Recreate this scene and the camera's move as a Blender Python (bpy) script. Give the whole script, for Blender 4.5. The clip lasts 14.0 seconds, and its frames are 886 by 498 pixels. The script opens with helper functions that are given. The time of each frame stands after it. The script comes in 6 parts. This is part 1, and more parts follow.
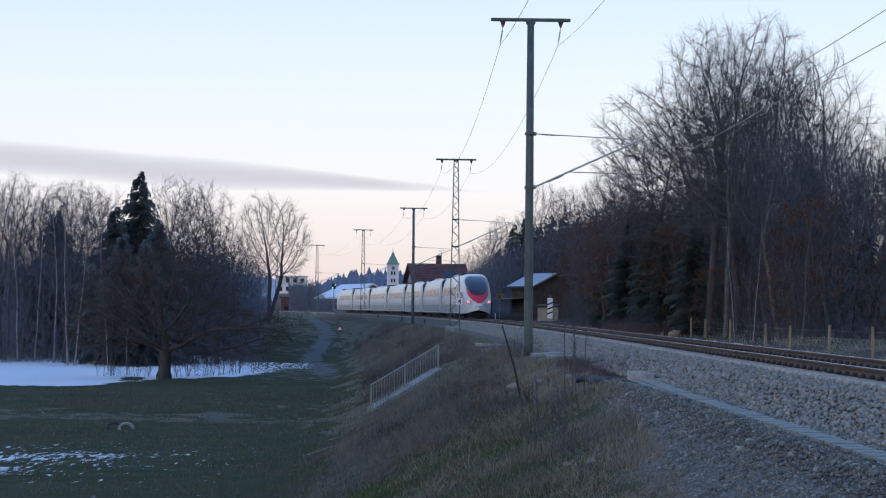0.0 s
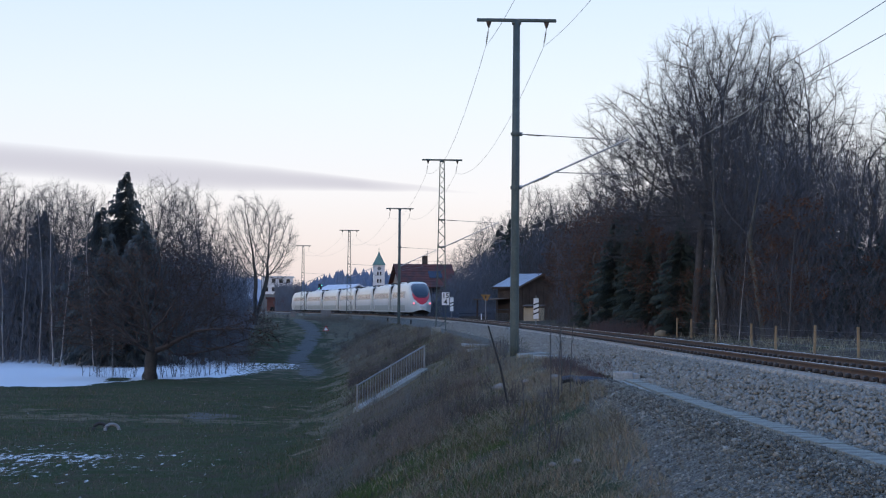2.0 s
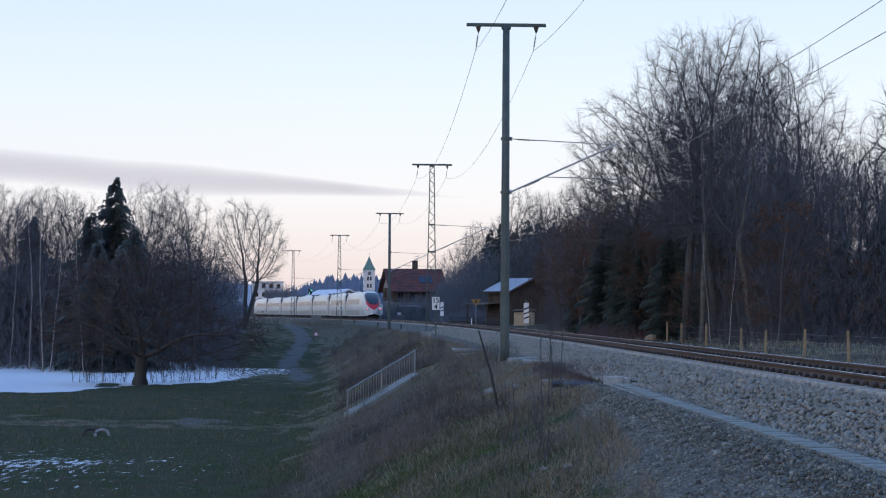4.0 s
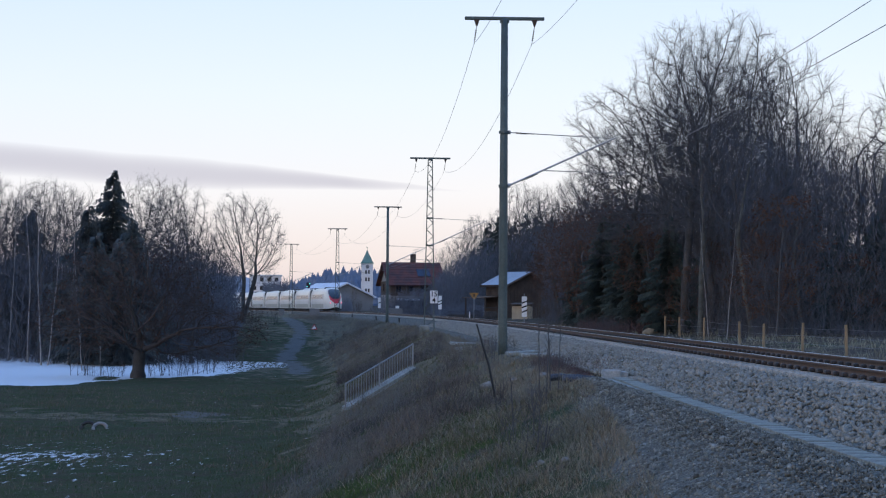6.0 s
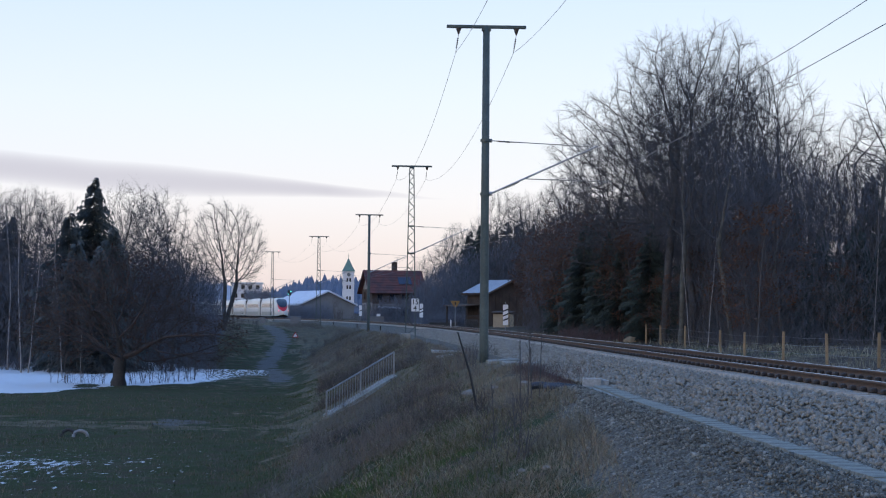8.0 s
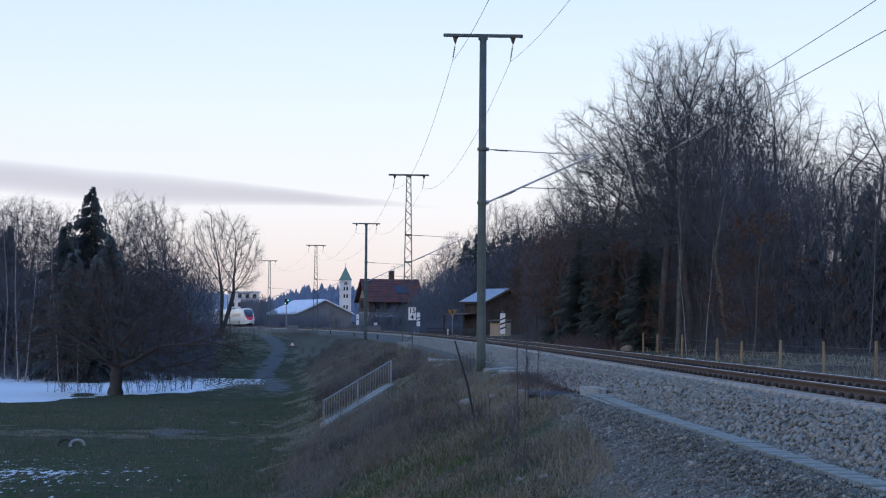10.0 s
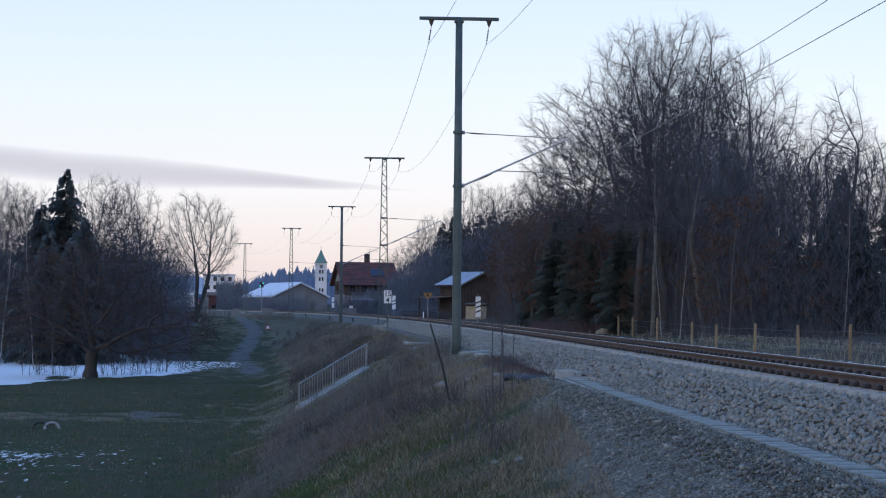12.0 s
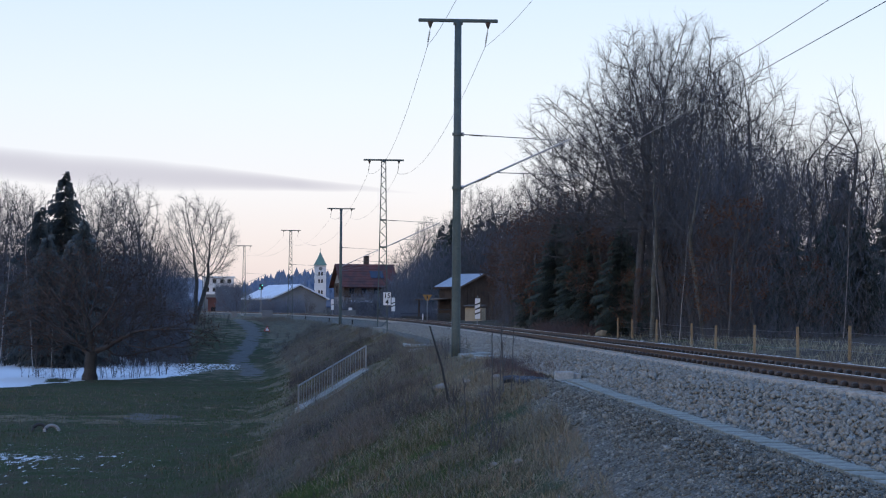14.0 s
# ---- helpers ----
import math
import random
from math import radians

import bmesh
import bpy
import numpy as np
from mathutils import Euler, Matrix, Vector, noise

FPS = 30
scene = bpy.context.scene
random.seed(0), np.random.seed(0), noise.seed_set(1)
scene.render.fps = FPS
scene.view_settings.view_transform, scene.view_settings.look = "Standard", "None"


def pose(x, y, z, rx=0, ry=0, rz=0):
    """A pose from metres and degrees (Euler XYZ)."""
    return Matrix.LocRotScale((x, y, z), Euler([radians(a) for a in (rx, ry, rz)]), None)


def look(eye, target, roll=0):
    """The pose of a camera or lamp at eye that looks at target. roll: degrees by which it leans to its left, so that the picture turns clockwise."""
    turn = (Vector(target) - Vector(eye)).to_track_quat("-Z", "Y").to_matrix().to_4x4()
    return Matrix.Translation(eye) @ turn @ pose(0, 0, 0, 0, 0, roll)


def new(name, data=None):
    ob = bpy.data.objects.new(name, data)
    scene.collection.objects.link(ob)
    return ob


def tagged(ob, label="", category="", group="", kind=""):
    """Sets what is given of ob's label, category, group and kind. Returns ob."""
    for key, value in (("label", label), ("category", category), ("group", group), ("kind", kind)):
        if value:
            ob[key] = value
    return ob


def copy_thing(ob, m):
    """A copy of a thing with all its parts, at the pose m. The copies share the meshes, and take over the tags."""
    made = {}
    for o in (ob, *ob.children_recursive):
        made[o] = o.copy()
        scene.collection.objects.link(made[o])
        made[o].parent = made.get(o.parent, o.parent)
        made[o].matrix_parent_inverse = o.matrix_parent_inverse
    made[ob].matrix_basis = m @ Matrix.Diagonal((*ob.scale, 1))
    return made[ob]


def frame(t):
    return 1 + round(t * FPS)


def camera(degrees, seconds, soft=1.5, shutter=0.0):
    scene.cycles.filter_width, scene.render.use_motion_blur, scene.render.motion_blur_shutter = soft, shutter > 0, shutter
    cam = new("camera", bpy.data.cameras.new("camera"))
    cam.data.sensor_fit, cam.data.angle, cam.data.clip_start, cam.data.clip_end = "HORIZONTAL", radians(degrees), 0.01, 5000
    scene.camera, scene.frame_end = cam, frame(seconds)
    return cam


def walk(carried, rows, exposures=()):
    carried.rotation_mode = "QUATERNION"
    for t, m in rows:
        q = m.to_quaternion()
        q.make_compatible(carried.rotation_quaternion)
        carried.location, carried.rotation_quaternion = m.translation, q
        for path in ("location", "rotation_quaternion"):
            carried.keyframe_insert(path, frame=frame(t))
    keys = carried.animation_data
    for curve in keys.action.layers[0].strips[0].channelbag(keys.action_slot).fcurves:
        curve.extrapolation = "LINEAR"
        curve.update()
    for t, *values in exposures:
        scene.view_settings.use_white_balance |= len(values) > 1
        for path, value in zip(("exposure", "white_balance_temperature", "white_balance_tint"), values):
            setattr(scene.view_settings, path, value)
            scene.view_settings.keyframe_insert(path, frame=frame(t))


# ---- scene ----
cam = camera(25.72, 14.0, soft=1.15)
EYE = (0.0, 0.0, 0.964)
TURNS = [  # seconds, yaw, pitch, roll of a camera held in the hand
    (0, 2.137, 1.813, -0.530), (0.5, 1.975, 1.839, -0.517), (1, 1.964, 1.882, -0.472), (1.5, 1.804, 1.890, -0.487),
    (2, 1.726, 1.829, -0.481), (2.5, 1.716, 1.785, -0.426), (3, 1.635, 1.974, -0.380), (5.5, 1.277, 1.907, -0.396),
    (6, 1.381, 1.781, -0.406), (6.5, 1.250, 1.833, -0.441), (7, 1.024, 1.835, -0.433), (7.5, 0.859, 1.912, -0.520),
    (10, 0.741, 2.281, -0.450), (10.5, 0.789, 2.232, -0.460), (11, 0.441, 2.173, -0.457), (11.5, 0.158, 1.890, -0.407),
    (12, 0.018, 1.790, -0.517), (12.5, -0.050, 2.079, -0.475), (13, -0.207, 1.970, -0.401), (13.5, -0.158, 1.876, -0.460),
    (14, 0.000, 1.846, -0.433)]
walk(cam, [(t, pose(*EYE, 90 + p, r, y)) for t, y, p, r in TURNS],
     exposures=[(0, 0, 6500, 10), (7.5, 0, 6500, 10), (10, 0, 6350, 10), (11, 0, 6200, 10), (11.5, 0, 6250, 10), (12, 0, 6430, 10), (14, 0, 6480, 10)])

# ---------------------------------------------------------------- sky and light
world = bpy.data.worlds.new("sky")
scene.world = world
world.use_nodes = True


def build_sky():
    nt = world.node_tree
    nt.nodes.clear()
    out = nt.nodes.new("ShaderNodeOutputWorld")
    bg = nt.nodes.new("ShaderNodeBackground")
    sky = nt.nodes.new("ShaderNodeTexSky")
    sky.sky_type = "NISHITA"
    sky.sun_disc = False
    sky.sun_elevation, sky.sun_rotation = radians(4), radians(215)
    tc = nt.nodes.new("ShaderNodeTexCoord")
    sep = nt.nodes.new("ShaderNodeSeparateXYZ")
    nt.links.new(tc.outputs["Generated"], sep.inputs[0])
    ramp = nt.nodes.new("ShaderNodeValToRGB")
    e = ramp.color_ramp.elements
    e[0].position, e[0].color = 0.0, SKY_RAMP[0][1]
    e[1].position, e[1].color = SKY_RAMP[-1][0], SKY_RAMP[-1][1]
    for pos, colr in SKY_RAMP[1:-1]:
        e.new(pos).color = colr
    nt.links.new(sep.outputs[2], ramp.inputs[0])

    def m(op, a, b=None, clamp=False):
        n = nt.nodes.new("ShaderNodeMath")
        n.operation, n.use_clamp = op, clamp
        for i, v in enumerate((a, b)):
            if v is None:
                continue
            if isinstance(v, (int, float)):
                n.inputs[i].default_value = v
            else:
                nt.links.new(v, n.inputs[i])
        return n.outputs[0]

    # one long thin bank of cloud low over the horizon
    az = m("ARCTAN2", sep.outputs[0], sep.outputs[1])
    no = nt.nodes.new("ShaderNodeTexNoise")
    no.inputs["Scale"].default_value, no.inputs["Detail"].default_value = 9.0, 3.0
    nt.links.new(tc.outputs["Generated"], no.inputs["Vector"])
    wob = m("MULTIPLY", m("SUBTRACT", no.outputs[0], 0.5), 0.007)
    mid = m("ADD", m("MULTIPLY", az, CLOUD[1]), CLOUD[0])
    off = m("ADD", m("SUBTRACT", sep.outputs[2], mid), wob)
    half = m("MULTIPLY", m("SUBTRACT", CLOUD[2], az), CLOUD[3])
    half = m("MINIMUM", m("MAXIMUM", half, 0.0006), 0.0088)
    band = m("SUBTRACT", 1.0, m("POWER", m("DIVIDE", m("ABSOLUTE", off), half), 2.4), True)
    band = m("MULTIPLY", band, m("MULTIPLY", m("SUBTRACT", CLOUD[2], az), 16.0, True), True)
    mixc = nt.nodes.new("ShaderNodeMix")
    mixc.data_type = "RGBA"
    nt.links.new(band, mixc.inputs[0])
    nt.links.new(ramp.outputs[0], mixc.inputs[6])
    mixc.inputs[7].default_value = CLOUD_COLOUR
    add = nt.nodes.new("ShaderNodeMix")
    add.data_type, add.blend_type = "RGBA", "ADD"
    add.inputs[0].default_value = 0.05
    nt.links.new(mixc.outputs[2], add.inputs[6])
    nt.links.new(sky.outputs[0], add.inputs[7])
    nt.links.new(add.outputs[2], bg.inputs[0])
    bg.inputs[1].default_value = 1.0
    nt.links.new(bg.outputs[0], out.inputs[0])


SKY_RAMP = [(0.0, (0.74, 0.63, 0.66, 1)), (0.025, (0.80, 0.73, 0.76, 1)), (0.06, (0.82, 0.82, 0.91, 1)),
            (0.11, (0.74, 0.815, 0.965, 1)), (0.17, (0.61, 0.74, 0.97, 1)), (0.45, (0.30, 0.55, 1.08, 1)), (1.0, (0.21, 0.46, 1.12, 1))]
CLOUD = (0.0597, -0.056, -0.012, 0.06)
CLOUD_COLOUR = (0.54, 0.54, 0.68, 1)
build_sky()
sun = new("sun", bpy.data.lights.new("sun", "SUN"))
sun.data.energy, sun.data.angle, sun.data.color = 0.4, radians(25), (1.0, 0.97, 0.94)
sun.matrix_world = look((-40, -60, 28), (0, 0, 0))


# ---------------------------------------------------------------- materials
def mat(name, colour, rough=0.8, vary=0.25, size=1.0, second=None, bump=0.0, metal=0.0, spots=0.5, island=0.0, emit=0.0, spec=0.4):
    """Two scales of noise between the colour, a darker one and, if given, a second colour."""
    ma = bpy.data.materials.new(name)
    ma.use_nodes = True
    nt = ma.node_tree
    bs = nt.nodes["Principled BSDF"]
    tc = nt.nodes.new("ShaderNodeTexCoord")
    n1, n2 = nt.nodes.new("ShaderNodeTexNoise"), nt.nodes.new("ShaderNodeTexNoise")
    n1.inputs["Scale"].default_value, n2.inputs["Scale"].default_value = 0.7 / size, 9.0 / size
    n1.inputs["Detail"].default_value, n2.inputs["Detail"].default_value = 4, 6
    for n in (n1, n2):
        nt.links.new(tc.outputs["Object"], n.inputs["Vector"])
    r1 = nt.nodes.new("ShaderNodeMapRange")
    r1.inputs[1].default_value, r1.inputs[2].default_value = spots - 0.12, spots + 0.12
    nt.links.new(n1.outputs[0], r1.inputs[0])
    mix1, mix2 = nt.nodes.new("ShaderNodeMix"), nt.nodes.new("ShaderNodeMix")
    for mx in (mix1, mix2):
        mx.data_type = "RGBA"
    mix1.inputs[6].default_value = (*colour, 1)
    mix1.inputs[7].default_value = (*(second or [c * (1 - vary) for c in colour]), 1)
    nt.links.new(r1.outputs[0], mix1.inputs[0])
    mix2.blend_type, mix2.inputs[0].default_value = "MULTIPLY", 1.0
    r2 = nt.nodes.new("ShaderNodeMapRange")
    r2.inputs[1].default_value, r2.inputs[2].default_value = 0.3, 0.7
    r2.inputs[3].default_value, r2.inputs[4].default_value = 1 - vary, 1 + vary * 0.6
    nt.links.new(n2.outputs[0], r2.inputs[0])
    nt.links.new(mix1.outputs[2], mix2.inputs[6])
    last = r2.outputs[0]
    if island:
        ge = nt.nodes.new("ShaderNodeNewGeometry")
        oi = nt.nodes.new("ShaderNodeObjectInfo")
        av = nt.nodes.new("ShaderNodeMath")
        av.operation = "ADD"
        nt.links.new(ge.outputs["Random Per Island"], av.inputs[0])
        nt.links.new(oi.outputs["Random"], av.inputs[1])
        r3 = nt.nodes.new("ShaderNodeMapRange")
        r3.inputs[1].default_value, r3.inputs[2].default_value = 0, 2
        r3.inputs[3].default_value, r3.inputs[4].default_value = 1 - island, 1 + island
        nt.links.new(av.outputs[0], r3.inputs[0])
        mu = nt.nodes.new("ShaderNodeMath")
        mu.operation = "MULTIPLY"
        nt.links.new(last, mu.inputs[0])
        nt.links.new(r3.outputs[0], mu.inputs[1])
        last = mu.outputs[0]
    nt.links.new(last, mix2.inputs[7])
    nt.links.new(mix2.outputs[2], bs.inputs["Base Color"])
    bs.inputs["Roughness"].default_value, bs.inputs["Metallic"].default_value = rough, metal
    bs.inputs["Specular IOR Level"].default_value = spec
    if bump:
        bu = nt.nodes.new("ShaderNodeBump")
        bu.inputs["Strength"].default_value, bu.inputs["Distance"].default_value = bump, 0.02 * size
        nt.links.new(n2.outputs[0], bu.inputs["Height"])
        nt.links.new(bu.outputs[0], bs.inputs["Normal"])
    if emit:
        bs.inputs["Emission Color"].default_value = (*colour, 1)
        bs.inputs["Emission Strength"].default_value = emit
    return ma


M = dict(
    slab=mat("trough cover concrete", (0.225, 0.228, 0.20), 0.9, 0.35, 0.6, second=(0.135, 0.142, 0.12), bump=0.3, island=0.05),
    steel=mat("painted steel", (0.075, 0.10, 0.095), 0.6, 0.25, 0.5, bump=0.1),
    galv=mat("galvanised steel", (0.22, 0.235, 0.25), 0.5, 0.2, 0.4, metal=0.3),
    tube=mat("zinc tube", (0.42, 0.43, 0.44), 0.45, 0.2, 0.4, metal=0.5),
    rust=mat("rusty rail steel", (0.105, 0.062, 0.040), 0.8, 0.3, 0.3, second=(0.075, 0.046, 0.032), bump=0.3),
    railtop=mat("polished rail head", (0.45, 0.44, 0.44), 0.35, 0.1, 0.4, metal=0.8),
    sleeper=mat("concrete sleeper", (0.38, 0.365, 0.33), 0.9, 0.25, 0.3, bump=0.3, island=0.15),
    clip=mat("dark clip steel", (0.035, 0.028, 0.025), 0.7, 0.3, 0.2),
    concrete=mat("weathered concrete", (0.27, 0.285, 0.275), 0.9, 0.35, 0.5, second=(0.18, 0.20, 0.185), bump=0.35, island=0.15),
    ballast=mat("granite ballast", (0.245, 0.236, 0.205), 0.9, 0.3, 0.15, second=(0.185, 0.178, 0.155), island=0.42),
    gravel=mat("shoulder gravel", (0.260, 0.255, 0.222), 0.95, 0.3, 0.2, second=(0.135, 0.130, 0.108), island=0.8),
    porcelain=mat("brown insulator", (0.09, 0.07, 0.06), 0.25, 0.1, 0.2),
    wire=mat("weathered wire", (0.20, 0.20, 0.21), 0.6, 0.2, 0.3),
    bark=mat("grey bark", (0.086, 0.084, 0.084), 0.95, 0.35, 0.4, bump=0.5),
    # twig colour shifted slightly to blue to stand in for hazy air
    twig=mat("bare twigs", (0.086, 0.087, 0.094), 0.95, 0.25, 2.0, island=0.35),
    redtwig=mat("reddish twigs", (0.080, 0.063, 0.058), 0.95, 0.25, 2.0, island=0.4),
    birch=mat("birch bark", (0.27, 0.26, 0.25), 0.85, 0.6, 0.35, second=(0.12, 0.10, 0.09), spots=0.58),
    needle=mat("spruce needles", (0.098, 0.120, 0.124), 0.9, 0.3, 1.0, island=0.4),
    leaf=mat("withered leaves", (0.105, 0.048, 0.026), 0.9, 0.3, 1.0, island=0.4),
    grass=mat("winter grass", (0.036, 0.062, 0.020), 0.95, 0.3, 4.0, second=(0.056, 0.062, 0.026), island=0.5),
    freshgrass=mat("fresh grass", (0.070, 0.125, 0.034), 0.95, 0.3, 3.0, second=(0.080, 0.098, 0.036), island=0.4),
    straw=mat("dry straw", (0.245, 0.220, 0.155), 0.95, 0.3, 3.0, second=(0.145, 0.136, 0.094), island=0.5),
    bramble=mat("dead bramble", (0.162, 0.148, 0.116), 0.95, 0.3, 2.0, second=(0.165, 0.128, 0.090), island=0.4),
    endblock=mat("pale cast concrete", (0.34, 0.35, 0.345), 0.9, 0.25, 0.4, bump=0.2),
    oakbark=mat("dark oak bark", (0.052, 0.049, 0.047), 0.95, 0.35, 0.4, bump=0.5),
    firneedle=mat("dark fir needles", (0.058, 0.084, 0.078), 0.9, 0.3, 1.0, island=0.4),
    palebark=mat("grey green bark", (0.112, 0.113, 0.100), 0.95, 0.35, 0.3, bump=0.4),
    deadbrush=mat("dark dead brush", (0.112, 0.108, 0.092), 0.95, 0.3, 2.0, second=(0.130, 0.100, 0.074), island=0.5),
    plank=mat("weathered brown planks", (0.120, 0.085, 0.065), 0.9, 0.3, 0.6, bump=0.2, island=0.2),
    # the wood's shade and bluish haze are both put into this colour
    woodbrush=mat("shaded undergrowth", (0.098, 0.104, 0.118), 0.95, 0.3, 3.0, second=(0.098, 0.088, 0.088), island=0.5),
    darkbrush=mat("rotting weeds", (0.062, 0.056, 0.056), 0.95, 0.3, 2.0, second=(0.085, 0.066, 0.056), island=0.5),
    redbrush=mat("reddish dead stems", (0.120, 0.066, 0.056), 0.95, 0.3, 2.0, second=(0.085, 0.060, 0.055), island=0.5),
    wood=mat("fence wood", (0.25, 0.175, 0.10), 0.85, 0.25, 0.2, bump=0.2, island=0.15),
    white=mat("white enamel", (0.75, 0.75, 0.75), 0.5, 0.08, 0.5),
    black=mat("black paint", (0.012, 0.012, 0.014), 0.5, 0.1, 0.5),
    yellow=mat("faded yellow", (0.27, 0.15, 0.045), 0.6, 0.15, 0.4),
    redpaint=mat("red paint", (0.42, 0.03, 0.04), 0.35, 0.1, 0.6),
    trainwhite=mat("train white", (0.58, 0.595, 0.58), 0.28, 0.07, 2.0, second=(0.51, 0.525, 0.505)),
    # trainlow: white body darkened in colour for the shade low on its sides
    trainlow=mat("train white shaded low", (0.36, 0.385, 0.36), 0.4, 0.12, 1.0),
    trainband=mat("train window band", (0.30, 0.295, 0.285), 0.3, 0.15, 1.2),
    trainred=mat("train red", (0.50, 0.022, 0.035), 0.3, 0.08, 1.5),
    maroon=mat("dark maroon paint", (0.075, 0.014, 0.020), 0.3, 0.1, 1.0),
    glass=mat("dark glass", (0.014, 0.018, 0.024), 0.12, 0.1, 1.0, spec=0.5),
    paneglass=mat("tinted pane", (0.085, 0.085, 0.088), 0.25, 0.2, 2.0, spec=0.5),
    under=mat("sooty underframe", (0.020, 0.019, 0.020), 0.8, 0.3, 0.4),
    taillight=mat("tail light", (1.0, 0.16, 0.20), 0.4, 0.0, 1.0, emit=1.6),
    lampglass=mat("lamp glass", (0.65, 0.60, 0.60), 0.2, 0.1, 1.0),
    greenlight=mat("signal green", (0.15, 0.9, 0.65), 0.4, 0.0, 1.0, emit=2.5),
    rooftile=mat("red roof tiles", (0.115, 0.044, 0.040), 0.9, 0.3, 0.8, second=(0.065, 0.038, 0.04), bump=0.4, island=0.12),
    plaster=mat("weathered plaster", (0.27, 0.26, 0.255), 0.95, 0.2, 2.0),
    timber=mat("dark timber", (0.070, 0.050, 0.040), 0.9, 0.3, 0.8, bump=0.3),
    towerwhite=mat("white plaster", (0.66, 0.66, 0.68), 0.9, 0.08, 3.0),
    copper=mat("green copper", (0.13, 0.23, 0.20), 0.7, 0.2, 2.0),
    zincroof=mat("pale sheet roof", (0.55, 0.60, 0.68), 0.5, 0.12, 1.5),
    shedroof=mat("dull sheet roof", (0.30, 0.34, 0.40), 0.5, 0.15, 1.0),
    greywall=mat("grey cladding", (0.16, 0.165, 0.175), 0.85, 0.15, 2.0),
    solar=mat("solar glass", (0.022, 0.028, 0.05), 0.2, 0.1, 1.0),
    # hill and ridge: the haze of distance is put into the base colour
    hill=mat("haze-tinted far wood", (0.125, 0.170, 0.255), 1.0, 0.12, 10.0, island=0.10),
    ridge=mat("haze-tinted far ridge", (0.38, 0.385, 0.43), 1.0, 0.12, 150.0),
    rubber=mat("old rubber", (0.045, 0.044, 0.045), 0.85, 0.3, 0.3),
    rubberpale=mat("pale worn rubber", (0.24, 0.24, 0.24), 0.85, 0.3, 0.3),
    stone=mat("pale stone", (0.19, 0.18, 0.165), 0.95, 0.3, 0.4, bump=0.5),
    tarp=mat("dark tarpaulin", (0.030, 0.038, 0.055), 0.5, 0.3, 0.5),
    reddish=mat("rust red cladding", (0.13, 0.055, 0.05), 0.8, 0.2, 1.0),
    hay=mat("old straw bale", (0.26, 0.20, 0.13), 0.95, 0.25, 0.4, bump=0.5),
    # thicket: bluish cast of the haze painted into the base colour
    thicket=mat("haze-tinted undergrowth", (0.118, 0.130, 0.155), 0.95, 0.3, 3.0, second=(0.108, 0.108, 0.122), island=0.5),
    boards=mat("new pine boards", (0.42, 0.34, 0.24), 0.85, 0.15, 0.6),
)


# ---------------------------------------------------------------- mesh helpers
def mesh_of(name, verts, faces, material, smooth=False):
    me = bpy.data.meshes.new(name)
    if isinstance(faces, np.ndarray):
        v, f = np.asarray(verts, np.float32), np.asarray(faces, np.int32)
        n, k = f.shape
        me.vertices.add(len(v))
        me.vertices.foreach_set("co", v.ravel())
        me.loops.add(n * k)
        me.loops.foreach_set("vertex_index", f.ravel())
        me.polygons.add(n)
        me.polygons.foreach_set("loop_start", np.arange(0, n * k, k, dtype=np.int32))
        me.polygons.foreach_set("loop_total", np.full(n, k, np.int32))
        me.update(calc_edges=True)
    else:
        me.from_pydata([tuple(v) for v in verts], [], faces)
        me.update()
    if material:
        me.materials.append(material)
    if smooth:
        me.polygons.foreach_set("use_smooth", [True] * len(me.polygons))
    return me


